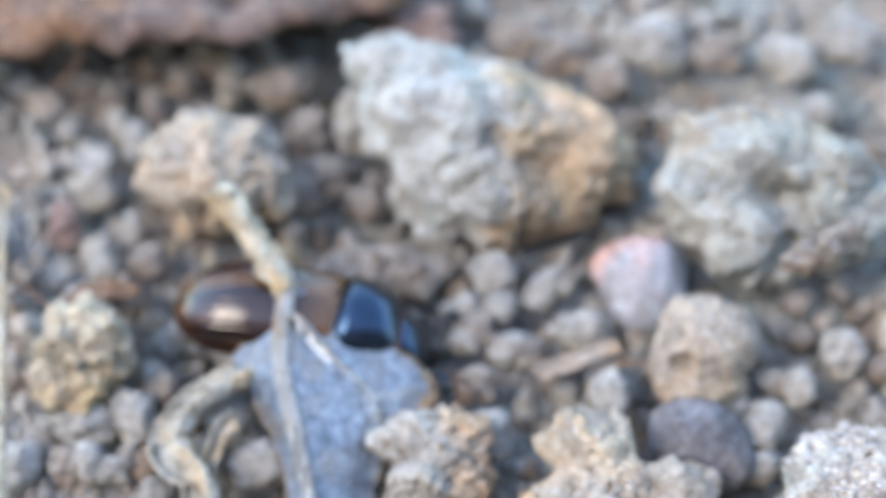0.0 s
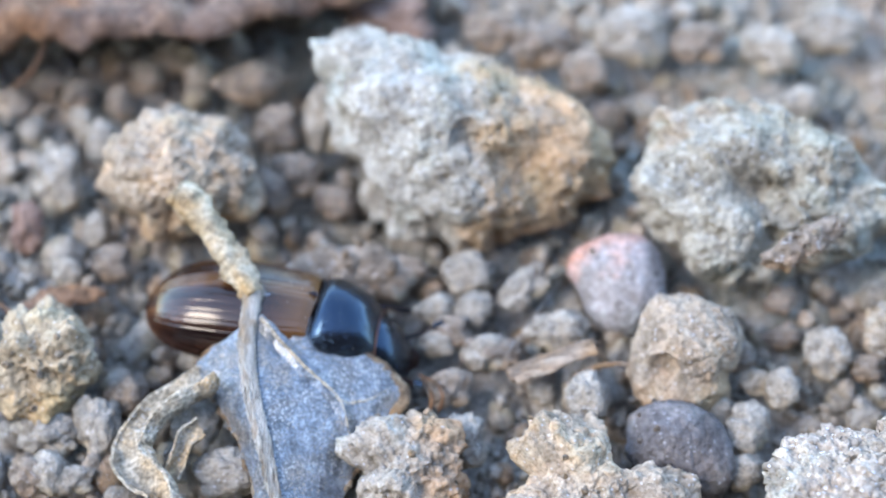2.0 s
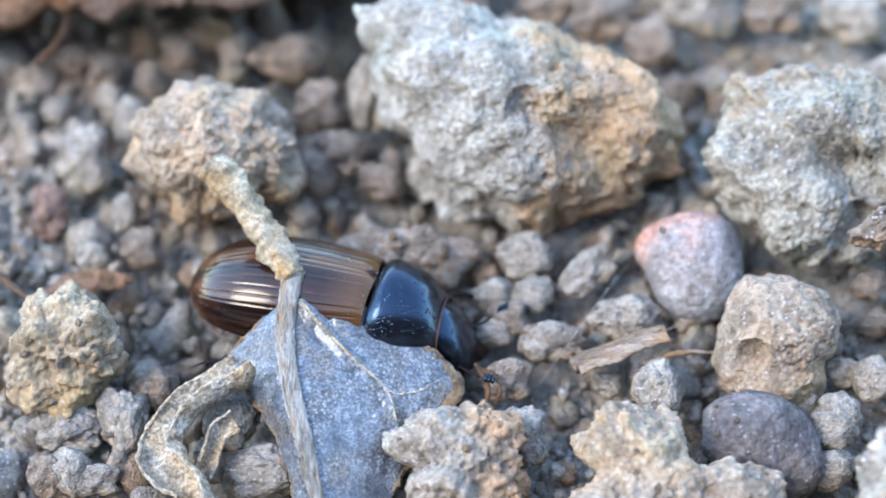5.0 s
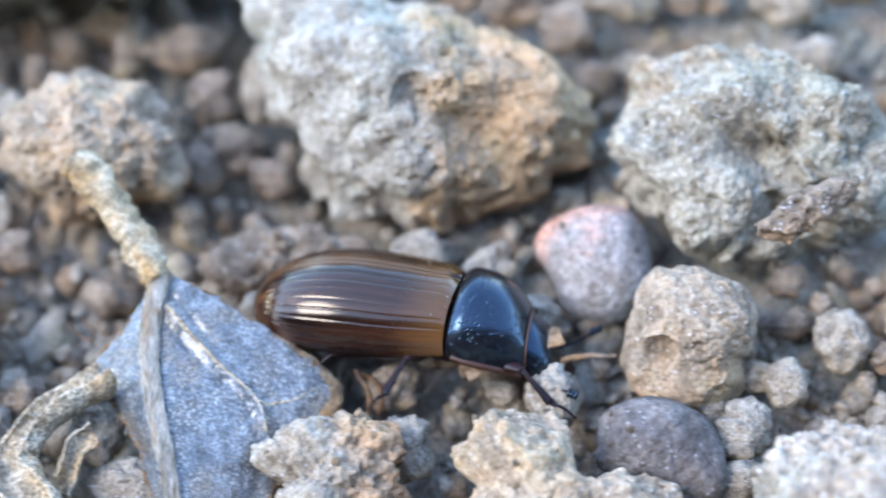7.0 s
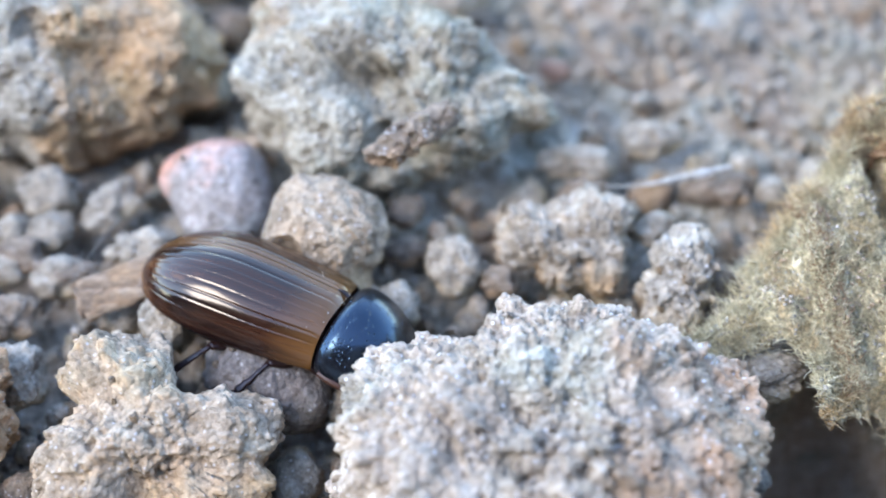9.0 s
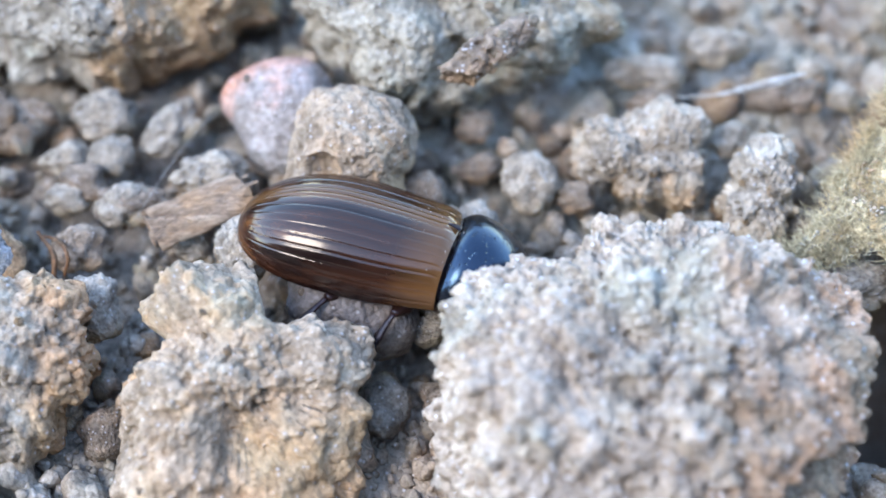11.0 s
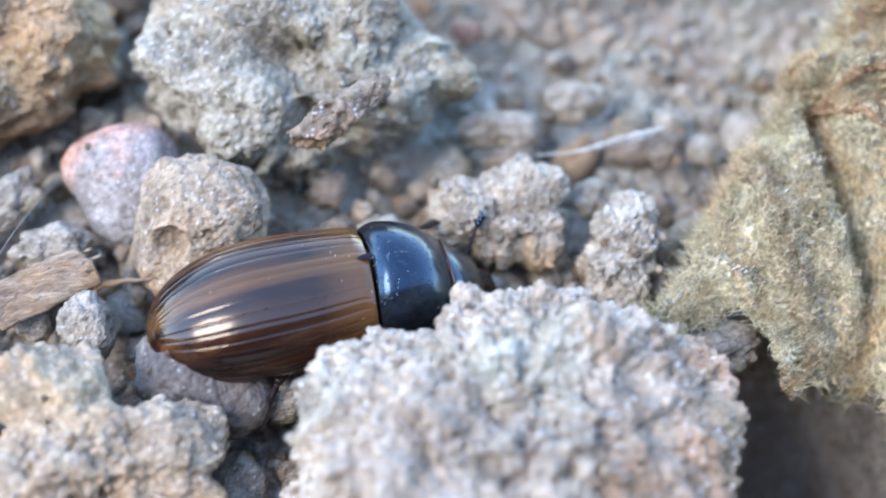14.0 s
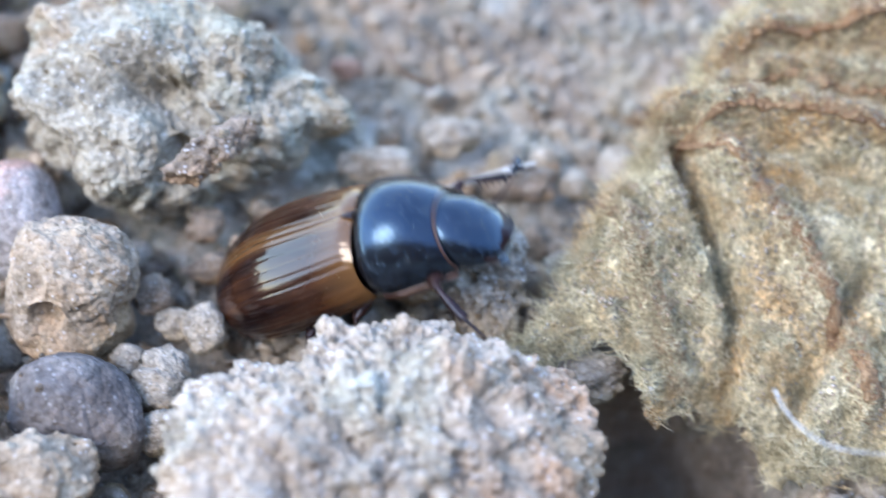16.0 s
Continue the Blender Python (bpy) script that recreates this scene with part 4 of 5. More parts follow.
BARK_EDGE = [(-17.48, 4.89, 2.00), (-13.37, 4.97, 2.60), (-11.90, 5.46, 2.80), (-10.02, 5.07, 2.90), (-8.25, 5.65, 3.00), (-6.60, 5.54, 2.90), (-4.51, 6.48, 2.60), (-2.20, 7.42, 2.20), (-1.22, 9.35, 2.00)]


def brown_leaf():
    """A brown dry leaf with a thick rolled rim."""
    rows, cols = 110, 40
    rim = smooth_line(BARK_EDGE, rows)
    v = np.linspace(0, 1, cols)
    roll = np.clip(v / 0.22, 0, 1) * 3.6
    back = np.where(v < 0.22, 0.55 * (1 - np.cos(roll)), 1.05 + (v - 0.22) * 9)
    lift = np.where(v < 0.22, 0.6 * np.sin(roll), -0.26 + 0.3 * np.sin((v - 0.22) * 5))
    p = rim[:, None] + back[None, :, None] * np.array((-0.12, 1.0, 0)) + lift[None, :, None] * np.array((0, 0, 1.0))
    p = p.reshape(-1, 3)
    p[:, 2] += 0.5 * fbm(p / (1.1, 2.4, 2.4) + 2, 3) + 0.3 * billow(p / (0.5, 1.2, 1.2), 2) + 0.1 * fbm(p / 0.2, 3)
    p[:, 1] += 0.5 * fbm(p / 1.3 + 12, 3) + 0.2 * billow(p / 0.5 + 5, 2)
    thing = tagged(new("brown_leaf"), "dry brown leaf with a rolled wrinkled rim", "leaf")
    ob = part("blade", mesh_of("blade", p * MM, grid_faces(rows, cols), BARK_MAT), thing)
    for k in (18, 44, 70, 92):
        V, F = tube(p.reshape(rows, cols, 3)[k, 2:34:4] + (0, 0, 0.03), (0.05, 0.12, 0.14), 8, 0.05, 0.2, k, 0.6, 5)
        part("vein", mesh_of("vein", V * MM, F, BARK_MAT), thing)
    thick = ob.modifiers.new("thickness", "SOLIDIFY")
    thick.thickness, thick.offset = 0.12 * MM, 0


brown_leaf()


# ---- twigs, chips and fibres ----
def twig(name, line, radii, material, label, category, wrinkle=0.05, flat=1.0, sides=10):
    V, F = tube(line, radii, sides, wrinkle, 0.2, len(STONES), flat, 14)
    return tagged(new(name, mesh_of(name, V * MM, F, material)), label, category)


chip = tagged(new("wood_chip"), "splintered tan wood chip lying on crumbs", "wood chip")
def chip_board():
    """A flat split board whose ends are broken along the grain."""
    rows, cols = 70, 36
    u, v = np.linspace(0, 1, rows)[:, None], np.linspace(-1, 1, cols)[None, :]
    a, b = np.array((1.97, -4.62, 0.95)), np.array((4.10, -3.86, 1.25))
    across = np.array((-0.12, 0.33, 0.06))
    lane = np.floor((v + 1) * 4.5)
    u = -0.05 * np.sin(lane * 2.3) + u * (1 + 0.05 * np.sin(lane * 2.3) - 0.09 * np.abs(np.sin(lane * 1.7)))
    c = a + (b - a) * u[..., None] + across * (v * (1 - 0.12 * u))[..., None]
    q = c.reshape(-1, 3)
    groove = np.abs((v + 1) * 4.5 % 1 - 0.5) + 0 * u
    c = c + np.array((0, -0.2, 1.0)) * (0.07 * np.exp(-(groove / 0.35) ** 2) + 0.10 * fbm(q * (0.6, 4, 4) + 3, 3).reshape(rows, cols) - 0.08 * v ** 2)[..., None]
    ob = part("board", mesh_of("board", c.reshape(-1, 3) * MM, grid_faces(rows, cols), WOOD), chip)
    thick = ob.modifiers.new("thickness", "SOLIDIFY")
    thick.thickness, thick.offset = 0.22 * MM, -1


chip_board()
for k, (v0, s0, s1) in enumerate(((0.8, 0.1, 1.04), (-0.75, 0.0, 0.86), (0.15, 0.55, 1.1))):
    L = [np.array((1.97, -4.62, 1.02)) + np.array((2.13, 0.76, 0.3)) * t + np.array((-0.12, 0.33, 0.06)) * v0 for t in np.linspace(s0, s1, 5)]
    V, F = tube(L, (0.03, 0.06, 0.06, 0.03), 8, 0.05, 0.16, k, 0.6, 8)
    part("splinter", mesh_of("splinter", V * MM, F, WOOD), chip)
twig("dry_twig", [(3.55, -4.55, 1.00), (4.40, -4.28, 1.05), (5.30, -4.18, 0.95)], (0.05, 0.07, 0.03), WOOD, "thin grey-brown dry twig on the soil", "twig", 0.05)
twig("grass_straw", [(-0.37, -5.79, 0.30), (-0.17, -5.23, 1.00), (-0.48, -4.76, 1.40)], (0.07, 0.06, 0.04), DRY_STEM, "short bent amber straw beside the dead leaf", "straw", 0.03)
twig("orange_twig", [(-13.20, -1.37, 1.20), (-12.46, -2.00, 1.30), (-11.79, -2.49, 1.20), (-11.14, -2.95, 1.00)], (0.09, 0.1, 0.08, 0.04), DRY_STEM, "thin orange-brown dry twig on crumbs", "twig", 0.03)
twig("orange_twig", [(-11.33, 6.05, 2.6), (-11.5, 5.38, 2.2), (-11.87, 5.01, 1.8), (-12.4, 4.71, 1.5)], (0.07, 0.09, 0.08, 0.05), DRY_STEM, "bent orange-brown stalk under the brown leaf", "twig", 0.03)
twig("straw", [(-13.16, 1.16, 1.50), (-12.82, -2.21, 1.60), (-12.32, -5.68, 1.40), (-11.98, -8.92, 1.20)], (0.1, 0.12, 0.14, 0.14), STALK_MAT, "pale straw lying along the crumbs", "straw", 0.05)
twig("leaf_fragment", [(-11.22, -2.54, 1.00), (-10.23, -2.17, 1.10), (-9.05, -1.95, 0.90)], (0.2, 0.4, 0.35, 0.1), BARK_MAT, "small brown leaf fragment between crumbs", "leaf fragment", 0.2, 0.3, 16)
twig("rootlet", [(-7.39, -2.86, 0.60), (-7.04, -3.40, 1.00), (-6.65, -3.72, 1.10), (-6.68, -3.26, 0.90), (-7.07, -2.93, 0.80)], (0.03, 0.04, 0.03), DRY_STEM, "tiny curled brown rootlet on the soil", "rootlet", 0.01)
twig("rootlet", [(-0.57, -4.26, 0.50), (-0.10, -4.72, 0.90), (0.12, -5.23, 1.00), (-0.01, -5.44, 0.60)], (0.03, 0.045, 0.03), DRY_STEM, "tiny curled brown rootlet on the soil", "rootlet", 0.02)
fibre = tagged(new("plant_fibre"), "split white shiny plant fibre on the soil", "fibre")
for line, radii in (([(14.01, -1.69, 0.90), (14.94, -1.75, 1.00), (15.93, -1.57, 1.10), (16.96, -1.44, 1.20)], (0.02, 0.04, 0.085, 0.05)), ([(15.27, -1.71, 0.95), (16.06, -1.60, 1.00), (16.72, -1.52, 1.10)], (0.02, 0.06, 0.03))):
    V, F = tube(line, radii, 8, 0.02, 0.3, 2, 0.4, 12)
    part("strand", mesh_of("strand", V * MM, F, STRAW), fibre)
twig("orange_twig", [(14.10, 3.07, 0.40), (14.29, 2.25, 0.60), (14.64, 1.86, 0.60), (15.18, 1.75, 0.40)], (0.04, 0.06, 0.04), DRY_STEM, "thin orange-brown stem on fine soil", "stem", 0.02)
twig("fine_hair", [(1.01, -4.91, 0.60), (1.65, -4.15, 1.00), (2.52, -3.04, 1.50), (3.30, -1.71, 1.20)], (0.007, 0.007), STRAW, "single fine pale hair over the crumbs", "hair", 0, 1, 5)
twig("fine_hair", [(19.83, -9.75, 4.20), (19.96, -10.47, 4.30), (20.52, -11.22, 4.40), (21.87, -11.63, 4.40)], (0.035, 0.03, 0.02), STRAW, "pale curved hair below the felted leaf", "hair", 0, 1, 6)
twig("fine_hair", [(17.50, -1.61, 1.00), (18.24, -1.70, 1.15), (19.03, -1.76, 1.10)], (0.008, 0.008), STRAW, "single fine pale hair over the crumbs", "hair", 0, 1, 5)
twig("fine_hair", [(13.00, 0.79, 1.00), (13.93, 0.88, 1.10), (15.18, 1.11, 1.10)], (0.008, 0.008), STRAW, "single fine pale hair over the crumbs", "hair", 0, 1, 5)

# ---- the beetle, in millimetres: forward x, left y, up z ----
beetle = tagged(new("beetle"), "small dung beetle with striped brown wing cases and glossy black head", "beetle")


def wing_case(sign):
    rows, cols = 90, 110
    u, v = np.linspace(0, 1, rows)[:, None], np.linspace(0, 1, cols)[None, :]
    back = np.clip((u - 0.42) / 0.58, 0, 1)
    wide = np.where(u < 0.42, 1.28 + 0.22 * np.sin(u / 0.42 * np.pi / 2), 1.50 * np.sqrt(np.clip(1 - back ** 2.5, 0, 1)))
    front = 1 - 0.10 * np.clip(1 - u / 0.06, 0, 1) ** 2
    tall = 1.24 * (0.86 + 0.14 * np.sin(np.clip(u / 0.6, 0, 1) * np.pi / 2)) * np.sqrt(np.clip(1 - back ** 2.2, 0, 1)) * front
    a = v * radians(104)
    groove = v * 9.5 + 0.5
    dist = np.abs(groove - np.round(groove))
    dent = 0.014 * np.exp(-(dist / 0.10) ** 2) * np.clip(u / 0.05, 0, 1) * np.clip((1 - u) / 0.1, 0, 1)
    dent = dent * (1 + 0.25 * np.sin(u * 190 + 3 * np.sin(u * 23 + 40 * v))) + 0.012 * np.exp(-(v / 0.012) ** 2)
    sy, cz = np.sin(a) ** 0.92, np.sign(np.cos(a)) * np.abs(np.cos(a)) ** 0.9
    y = (wide - dent) * sy + 0.004
    z = (tall - dent) * cz - 0.16 * back ** 2
    x = 0.30 - 4.74 * (u ** 0.97) - 0.12 * np.sin(a) * (1 - u) + 0 * v
    p = np.stack([x + 0 * y, sign * y, z], -1).reshape(-1, 3)
    f = grid_faces(rows, cols)
    if sign > 0:
        f = [q[::-1] for q in f]
    ob = part("wing_case", mesh_of("wing_case", p * MM, f, WING), beetle, "glossy striped brown wing case")
    return ob


wing_case(1), wing_case(-1)


def shell(name, x0, x1, width, height, drop, material, label, back=2.0, low=0.0):
    """A domed shield from x0 forward to x1; width and height are functions of the way along, 0 to 1."""
    rows, cols = 60, 80
    u, v = np.linspace(0, 1, rows)[:, None], np.linspace(-1, 1, cols)[None, :]
    a = v * radians(108)
    w, h = width(u), height(u)
    y = w * np.sin(a)
    z = low + h * np.cos(a) - drop * u ** 1.6
    x = x0 + (x1 - x0) * u - back * 0.06 * np.sin(a) ** 2 * (1 - u)
    p = np.stack([x + 0 * y, y, z], -1).reshape(-1, 3)
    n = len(p)
    f = grid_faces(rows, cols)
    p = np.vstack([p, [(x0, 0, low)], [(x1, 0, low - drop)]])
    f += [(c + 1, c, n) for c in range(cols - 1)] + [((rows - 1) * cols + c, (rows - 1) * cols + c + 1, n + 1) for c in range(cols - 1)]
    return part(name, mesh_of(name, p * MM, f, material), beetle, label)


shell("pronotum", 0.34, 1.92, lambda u: 1.36 * (1 - 0.34 * u ** 2.3) - 0.14 * np.clip(1 - u / 0.25, 0, 1) ** 2,
      lambda u: 1.06 + 0.62 * u - 1.02 * u ** 2 + 0.30 * u ** 1.6 - 0.16 * np.clip((u - 0.7) / 0.3, 0, 1) ** 2 - 0.12 * np.clip(1 - u / 0.2, 0, 1) ** 2, 0.52, BLACK, "glossy black pronotum")
shell("head", 1.80, 2.74, lambda u: 0.83 * np.clip(1 - (0.97 * u) ** 4, 0, 1) ** 0.55, lambda u: 0.72 * np.sqrt(np.clip(1 - (0.97 * u) ** 2.2, 0, 1)) + 0.03, 0.74, BLACK, "glossy black shovel-shaped head", 2.0, -0.48)
V, F = tube([(1.94, 0.90 * math.sin(a), 0.84 * math.cos(a) - 0.52) for a in np.linspace(-1.7, 1.7, 17)], (0.024, 0.024), 8)
part("neck_rim", mesh_of("neck_rim", V * MM, F, RUST), beetle, "thin rust-coloured rim behind the head")
for sign in (1, -1):
    V, F = tube([(0.36, sign * 1.25, -0.26), (0.8, sign * 1.27, -0.36), (1.35, sign * 1.14, -0.52), (1.86, sign * 0.92, -0.76)], (0.08, 0.09, 0.08, 0.05), 10, 0.01, 0.3)
    part("side_margin", mesh_of("side_margin", V * MM, F, RUST), beetle, "reddish-brown pronotum margin")
p, f = lump([(-1.9, 0, -0.3, 2.3, 1.42, 0.55), (0.7, 0, -0.42, 1.3, 1.05, 0.5), (2.2, 0, -1.05, 0.75, 0.62, 0.32)], 5, 2, 0.02, 0.8)
part("underside", mesh_of("underside", p * MM, f, LEG), beetle, "dark brown underside")
V, F = tube([(0.34, 0, 1.03), (0.2, 0, 1.075), (0.06, 0, 1.09)], (0.10, 0.07, 0.02), 10, 0, 1, 0, 0.2)
part("scutellum", mesh_of("scutellum", V * MM, F, LEG), beetle, "small dark triangular plate")

LEGS = []


def leg(x, side, out, fore, down):
    """A leg, its hip at its own origin: thigh, spined shin and thin foot."""
    knee = np.array((fore * 0.55, side * out * 0.55, 0.12))
    ankle = knee + np.array((fore * 0.75, side * out * 0.45, -down * 0.72))
    toe = ankle + np.array((fore * 0.7, side * out * 0.32, -down * 0.28))
    V, F = tube([(0, 0, 0), knee * 0.5, knee], (0.2, 0.22, 0.1), 12, 0, 1, 0, 0.7)
    hip = part("leg", mesh_of("leg", V * MM, F, LEG), beetle)
    V, F = tube([knee, (knee + ankle) / 2, ankle], (0.06, 0.09, 0.12), 10, 0.03, 0.12, 1, 0.6)
    part("shin", mesh_of("shin", V * MM, F, LEG), hip)
    V, F = tube([ankle, (ankle * 0.5 + toe * 0.5) + np.array((0, 0, 0.06)), toe], (0.045, 0.035, 0.02), 8, 0.03, 0.08, 1)
    part("foot", mesh_of("foot", V * MM, F, LEG), hip)
    spines_v, spines_f = [], []
    for k in range(5):
        b = knee + (ankle - knee) * (0.35 + 0.15 * k)
        for w in (-1, 1):
            V, F = tube([b, b + np.array((0.1 * fore + 0.05, w * 0.17, -0.09))], (0.022, 0.004), 5, steps=2)
            spines_f += [tuple(i + len(spines_v) for i in q) for q in F]
            spines_v += V.tolist()
    part("spines", mesh_of("spines", np.array(spines_v) * MM, spines_f, LEG), hip)
    LEGS.append((hip, x, side))


for x, out, fore, down in ((1.35, 1.05, 0.75, 0.8), (-0.35, 1.25, -0.4, 0.95), (-1.6, 1.2, -1.0, 1.0)):
    for side in (1, -1):
        leg(x, side, out, fore, down)

FEELERS = []
for side in (1, -1):
    V, F = tube([(0, 0, 0), (0.34, side * 0.26, 0.05), (0.62, side * 0.52, 0.2)], (0.045, 0.035, 0.035), 8)
    feeler = part("antenna", mesh_of("antenna", V * MM, F, LEG), beetle, "short dark antenna")
    for k in range(3):
        q, g = ball(3)
        c = np.array((0.66 + 0.085 * k, side * (0.56 + 0.05 * k), 0.22 + 0.035 * k))
        part("club", mesh_of("club", (q * (0.055, 0.13, 0.1) + c) * MM, g, BLACK), feeler)
    FEELERS.append((feeler, side))
# tiny pale grains stand in for the white highlights sparkling on the shell
glint_v, glint_f = [], []
rng = np.random.RandomState(4)
for k in range(50):
    a, x = rng.uniform(-1.2, 1.2), rng.uniform(-4.0, 1.7)
    back = max(0, (-x / 4.35 - 0.42) / 0.58)
    w, h = (1.5 * math.sqrt(1 - back ** 2.5), 1.22 * math.sqrt(1 - back ** 2.2)) if x < 0 else (1.37 * math.sqrt(1 - (0.33 * x) ** 2.4), 1.2 - 0.27 * x ** 1.6)
    q, g = LUMP_TINY[k % 6]
    glint_f += (g + 12 * k).tolist()
    glint_v += (q * rng.uniform(0.008, 0.022) + (x, w * math.sin(a), h * math.cos(a) - 0.16 * back ** 2)).tolist()
part("dust", mesh_of("dust", np.array(glint_v) * MM, glint_f, PALE_SOIL), beetle, "pale grains standing in for tiny highlights")["kind"] = "stuff"
bristle_v, bristle_f = [], []
rng = np.random.RandomState(3)
for k in range(46):
    a = rng.uniform(-1.5, 1.5)
    b = np.array((-2.9 - 1.4 * math.cos(a), 1.45 * math.sin(a), -0.28 + 0.1 * rng.rand()))
    V, F = tube([b, b + np.array((-0.16 * math.cos(a), 0.16 * math.sin(a), -0.05))], (0.006, 0.002), 4, steps=2)
    bristle_f += [tuple(i + len(bristle_v) for i in q) for q in F]
    bristle_v += V.tolist()
part("bristles", mesh_of("bristles", np.array(bristle_v) * MM, bristle_f, STRAW), beetle, "sparse pale bristles at the tail")

# ---- loose crumbs: three hundred by themselves, the rest as one spread ----
BLOCKED = [(19.0, -10.2, 1.6), (18.7, -8.9, 1.8), (20.4, -8.8, 1.7), (18.7, -7.6, 1.7), (0.2, 2.2, 1.4), (2.7, 2.3, 1.0), (-1.3, 3.9, 1.0), (-2.7, 6.0, 0.6), (-1.0, 0.7, 0.8), (1.5, 0.7, 0.7), (4.0, 2.0, 0.6), (-0.4, 3.5, 0.7), (6.8, 1.5, 0.9), (8.4, 2.5, 0.8), (7.3, -0.3, 0.8), (9.8, 0.5, 0.8), (11.7, -0.3, 0.5), (10.9, 0.9, 0.5), (9.9, -0.9, 0.5), (8.6, -1.3, 0.4), (7.5, -1.6, 0.4), (8.7, -1.8, 0.2), (9.1, -1.5, 0.2), (9.6, -1.2, 0.2), (10.2, -0.9, 0.2), (7.2, -3.3, 0.7), (7.0, -4.7, 0.5), (6.2, -4.3, 0.3), (5.1, -1.3, 0.5), (4.4, -1.6, 0.5), (3.7, -1.8, 0.3), (5.0, -2.1, 0.4), (6.0, -6.2, 0.6), (6.6, -7.0, 0.4)]


def spread():
    rng = np.random.RandomState(11)
    placed = []
    cell = {}

    def free(x, y, r):
        gx_, gy_ = int(x // 1.5), int(y // 1.5)
        for i in (-1, 0, 1):
            for j in (-1, 0, 1):
                for a_, b_, c_ in cell.get((gx_ + i, gy_ + j), ()):
                    if (x - a_) ** 2 + (y - b_) ** 2 < ((0.72 if r > 0.28 else 0.6) * (r + c_)) ** 2:
                        return False
        return True

    def take(x, y, r):
        cell.setdefault((int(x // 1.5), int(y // 1.5)), []).append((x, y, r))

    for x, y, r in STONES:
        take(x, y, r * 0.8)
    singles = 0
    points, faces, count = [], [], 0
    raw = []
    for k in range(9):
        p, f = lump([(0, 0, 0, 0.95, 0.9, 0.85), (0.3 * math.cos(k), 0.3 * math.sin(k), 0, 0.6, 0.75, 0.7)], 3, 70 + k, 0.2, 0.8, (), 0.2, 0.5, 6)
        raw.append((p, f))
    for size_lo, size_hi, tries in ((0.5, 0.85, 1200), (0.28, 0.5, 6500), (0.15, 0.28, 15000), (0.08, 0.15, 30000)):
        for _ in range(tries):
            x, y = rng.uniform(-16, 29), rng.uniform(-12, 15)
            r = rng.uniform(size_lo, size_hi)
            far = 9 < x < 24 and y > -0.5
            if far and r > (0.34 if rng.rand() < 0.92 else 0.5):
                continue
            if any((x - a_) ** 2 + (y - b_) ** 2 < (c_ + 0.3 * r) ** 2 for a_, b_, c_ in BLOCKED) or not free(x, y, r):
                continue
            take(x, y, r)
            placed.append((x, y, r))
    P = np.array(placed)
    Z = ground_height(P[:, 0], P[:, 1])
    # a second layer rests on the first
    base = [(x, y, r, z) for (x, y, r), z in zip(placed, Z) if 0.25 < r < 0.7]
    for k in rng.choice(len(base), min(len(base), 1300), replace=False):
        x, y, r, z = base[k]
        a_ = rng.uniform(0, 6.28)
        small = r * rng.uniform(0.4, 0.8)
        placed.append((x + 0.5 * r * math.cos(a_), y + 0.5 * r * math.sin(a_), small))
        Z = np.append(Z, z + 0.95 * r + 0.1 * small)
    for (x, y, r), z in zip(placed, Z):
        turn = Euler(rng.uniform(0, 6.28, 3)).to_matrix()
        big = r > 0.34 and singles < 300 and -11 < x < 22 and -9 < y < 7
        if big:
            singles += 1
            ob = new("soil_crumb", crumb_mesh(int(rng.randint(9)), int(rng.rand() < 0.55), 3))
            ob.matrix_world = Matrix.Translation((x * MM, y * MM, (z + 0.45 * r) * MM)) @ turn.to_4x4() @ Matrix.Diagonal((r, r * rng.uniform(0.75, 1), r * rng.uniform(0.65, 0.95), 1))
            tagged(ob, TONES[1] if "brown" in ob.data.materials[0].name else TONES[0], "soil crumb", "soil crumbs")
        else:
            p, f = raw[rng.randint(9)]
            if r < 0.28:
                p, f = (lump_small if r > 0.17 else LUMP_TINY)[rng.randint(6)]
            q = (p * (r, r * rng.uniform(0.75, 1), r * rng.uniform(0.65, 0.95))) @ np.array(turn).T + (x, y, z + (0.22 if 9 < x < 24 and y > -0.5 else 0.3) * r)
            points.append(q)
            faces.append(f + count)
            count += len(q)
    ob = new("loose_crumbs", mesh_of("loose_crumbs", np.vstack(points) * MM, np.vstack(faces), GROUND_CRUMB))
    tagged(ob, "small loose grey-brown soil crumbs strewn over the ground", "soil crumbs", kind="stuff")


lump_small = [lump([(0, 0, 0, 1, 0.9, 0.85)], 2, 90 + k, 0.3, 0.8, (), 0.2, 0, 6) for k in range(6)]
GROUND_CRUMB = soil("mixed_crumbs", (0.17, 0.15, 0.125), (0.31, 0.275, 0.23), (0.46, 0.42, 0.37), (0.36, 0.275, 0.205))
spread()


def body(x, y, z, roll, pitch, yaw):
    return pose(x * MM, y * MM, z * MM, roll, pitch, yaw)


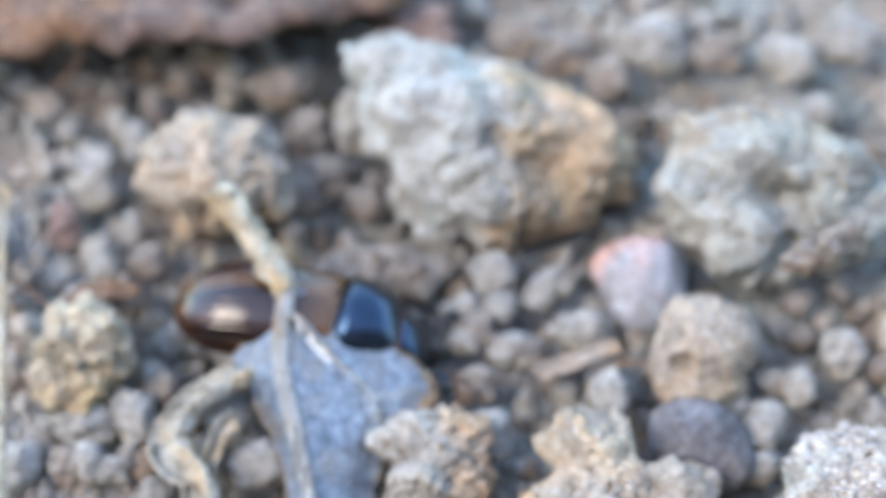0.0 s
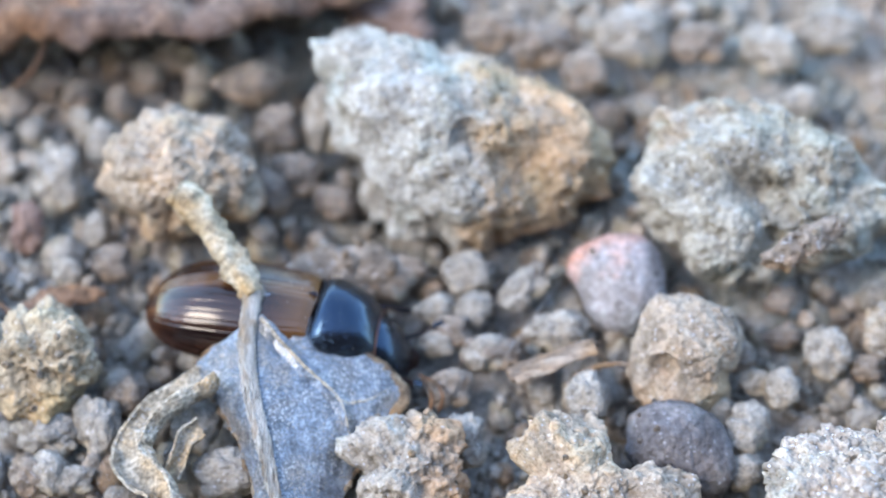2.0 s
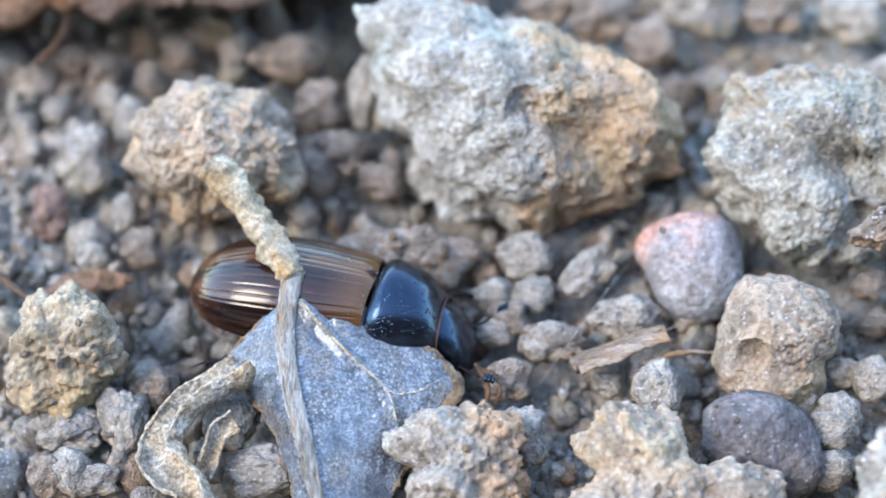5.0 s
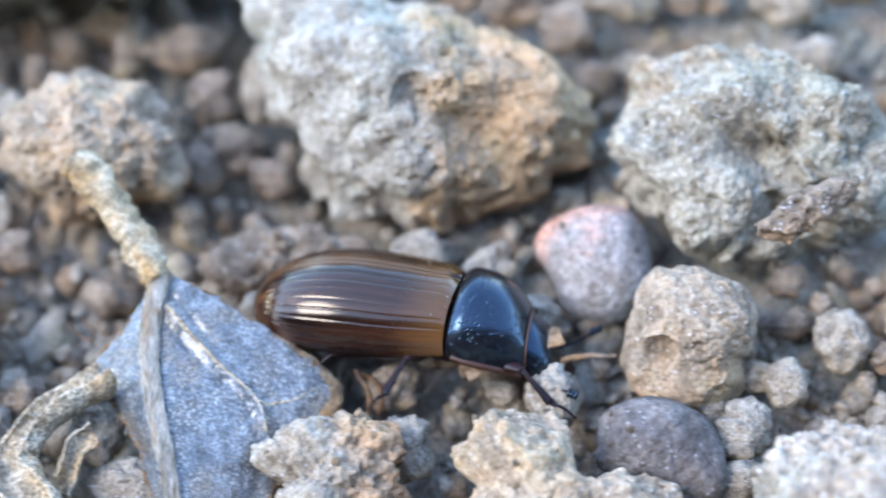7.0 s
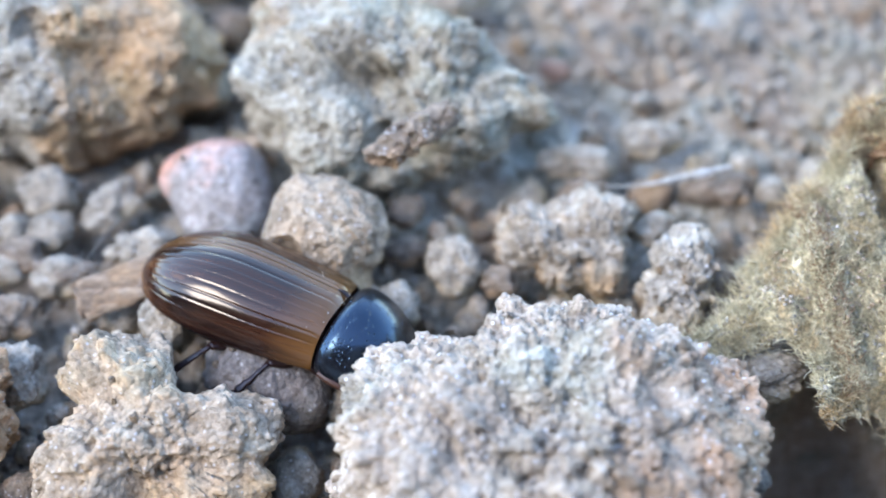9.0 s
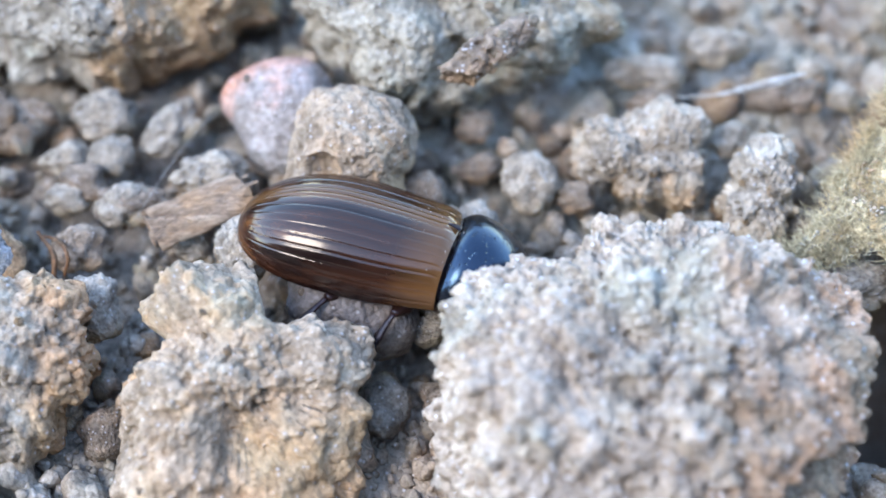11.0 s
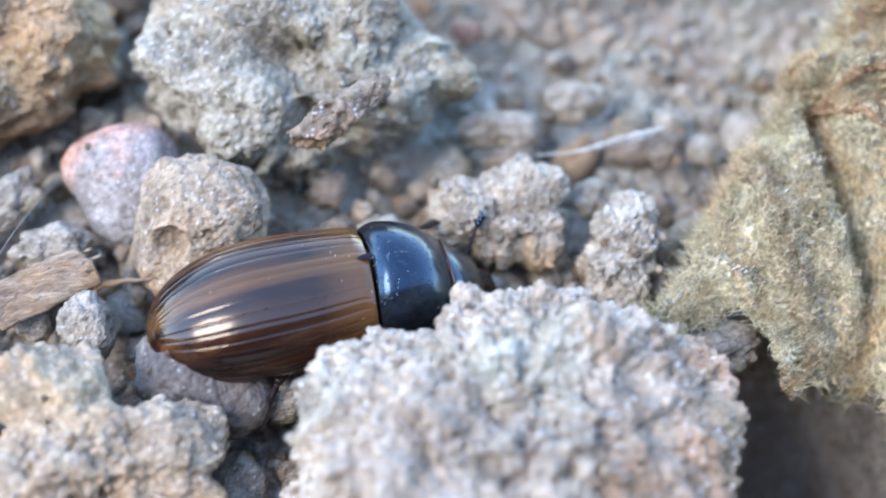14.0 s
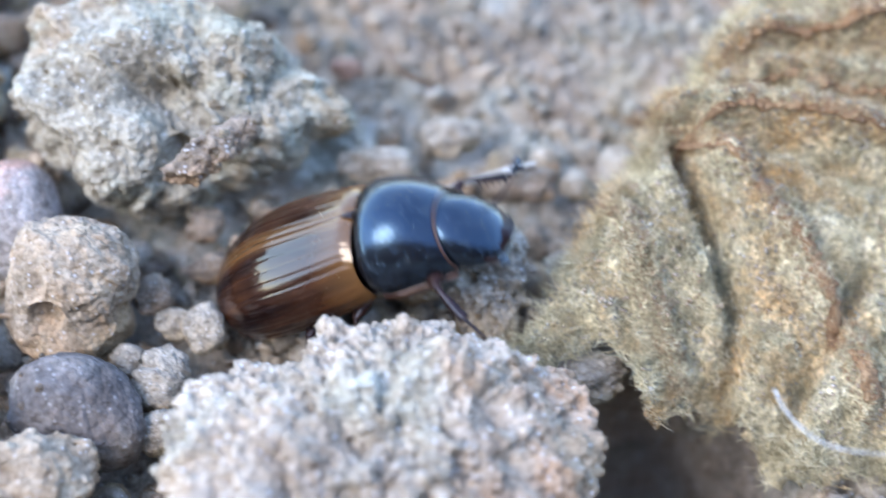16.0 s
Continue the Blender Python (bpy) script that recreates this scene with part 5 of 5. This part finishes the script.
def motions():
    walk(beetle, [
        (0, body(-3.63, -3.31, 1.57, -12, -2.2, -8.3)),
        (0.5, body(-3.47, -3.49, 1.57, -12, -2.3, -9.5)),
        (1.5, body(-3.46, -3.37, 1.57, -12, -2.4, -10.2)),
        (2.5, body(-3.42, -3.20, 1.57, -12, -2.4, -8.6)),
        (3.5, body(-3.40, -3.22, 1.57, -12, -2.4, -9.8)),
        (4.2, body(-3.48, -3.20, 1.57, -12, -2.4, -10.0)),
        (5.3, body(-2.90, -3.18, 1.60, -16, -1.6, -12.2)),
        (6.3, body(-1.14, -2.95, 1.70, -20, -1.4, -14.0)),
        (6.6, body(0.18, -2.98, 1.62, -26, -0.5, -8.7)),
        (7, body(1.53, -3.52, 1.62, -26, -0.7, -8.8)),
        (7.5, body(2.17, -4.37, 1.71, -8, -1.5, -8.4)),
        (8, body(4.71, -4.46, 1.71, -30, -0.7, -17.3)),
        (8.5, body(6.89, -5.64, 1.64, -24, 2.1, -29.4)),
        (8.7, body(7.29, -6.33, 1.52, -24, 4.1, -28.5)),
        (9.4, body(7.63, -5.39, 1.49, -22, 2.8, -20.6)),
        (10.8, body(8.05, -6.15, 1.50, -18, 2.9, -17.9)),
        (11, body(8.10, -6.26, 1.50, -18, 2.9, -18.4)),
        (11.5, body(8.09, -6.30, 1.50, -18, 2.9, -18.7)),
        (12, body(8.21, -6.41, 1.50, -14, 2.9, -18.3)),
        (12.5, body(8.46, -6.57, 1.51, -10, 3.0, -18.0)),
        (13, body(8.68, -6.28, 1.59, -10, 0.4, -8.5)),
        (13.5, body(9.12, -5.77, 1.71, -10, -1.3, -1.7)),
        (14, body(9.51, -5.44, 1.85, 0, -4.7, 6.4)),
        (14.5, body(9.85, -5.16, 1.97, 9, -6.2, 8.3)),
        (15, body(10.68, -4.87, 2.01, 11, -5.4, -2.5)),
        (15.3, body(12.07, -5.25, 1.97, 14, -2.3, -14.6)),
        (15.5, body(12.83, -4.99, 1.89, 16, 0.1, -20.5)),
        (15.7, body(12.64, -5.10, 2.27, 8, -10.7, -25.4)),
        (16, body(12.64, -4.54, 2.97, 4, -42.0, -17.7)),
    ])
    # steps: the legs swing while it walks and rest while it waits
    busy = [(0, 0), (4.2, 0), (4.6, 1), (8.8, 1), (9.3, 0.4), (12.4, 0.4), (12.8, 1), (16, 1)]
    times = [k * 0.125 for k in range(129)]
    for k, (hip, x, side) in enumerate(LEGS):
        rows = []
        for t in times:
            go = float(np.interp(t, [b[0] for b in busy], [b[1] for b in busy]))
            swing = go * 20 * math.sin(2 * math.pi * 1.6 * t + math.pi * (k % 2) + 2.1 * (k // 2))
            rise = go * 8 * math.cos(2 * math.pi * 1.6 * t + math.pi * (k % 2) + 2.1 * (k // 2))
            rows.append((t, pose(x * MM, side * 0.75 * MM, -0.55 * MM, side * rise, 0, side * swing)))
        walk(hip, rows)
    for feeler, side in FEELERS:
        walk(feeler, [(t, pose(2.4 * MM, side * 0.68 * MM, -0.92 * MM, 0, 8 * math.sin(3.1 * t + side), side * 14 * math.sin(2.3 * t + side))) for t in [k * 0.25 for k in range(65)]])
    turn_about = Matrix.Translation((0.00303, -0.00424, 0.0011))
    axis = Vector((2.13, 0.76, 0.3)).normalized()
    walk(chip, [(t, turn_about @ Matrix.Rotation(radians(a), 4, axis) @ turn_about.inverted()) for t, a in ((0, -48), (4, -48), (7.0, -48), (7.7, -15), (8.2, 0), (16, 0))])
    walk(round_clod, [
        (0, pose(6.51 * MM, -3.76 * MM, 1.20 * MM, TILT + 0, 0, 0)),
        (4, pose(6.68 * MM, -3.76 * MM, 1.20 * MM, TILT + 0, 0, 0)),
        (7, pose(6.99 * MM, -3.62 * MM, 1.20 * MM, TILT + 0, 0, 0)),
        (7.5, pose(7.16 * MM, -3.39 * MM, 1.20 * MM, TILT + 0, 0, 0)),
        (7.75, pose(7.43 * MM, -3.26 * MM, 1.20 * MM, TILT + 0, 0, -6)),
        (8, pose(7.62 * MM, -3.52 * MM, 1.20 * MM, TILT + 0, 0, -12)),
        (8.5, pose(7.88 * MM, -3.50 * MM, 1.20 * MM, TILT + 0, 0, -18)),
        (8.7, pose(7.76 * MM, -3.30 * MM, 1.20 * MM, TILT + 0, 0, -14)),
        (10.8, pose(6.45 * MM, -2.81 * MM, 1.20 * MM, TILT + 0, 0, 0)),
        (12.5, pose(6.48 * MM, -2.74 * MM, 1.20 * MM, TILT + 0, 0, 0)),
        (14, pose(6.48 * MM, -2.87 * MM, 1.20 * MM, TILT + 0, 0, 0)),
        (14.5, pose(6.32 * MM, -2.68 * MM, 1.20 * MM, TILT + 0, 0, 0)),
        (15, pose(6.13 * MM, -2.65 * MM, 1.20 * MM, TILT + 0, 0, 4)),
        (15.3, pose(5.48 * MM, -3.26 * MM, 1.20 * MM, TILT + 10, 0, 6)),
        (15.5, pose(6.32 * MM, -3.46 * MM, 1.20 * MM, TILT + 14, 0, 6)),
        (16, pose(6.33 * MM, -3.48 * MM, 1.20 * MM, TILT + 14, 0, 6)),
    ])


motions()
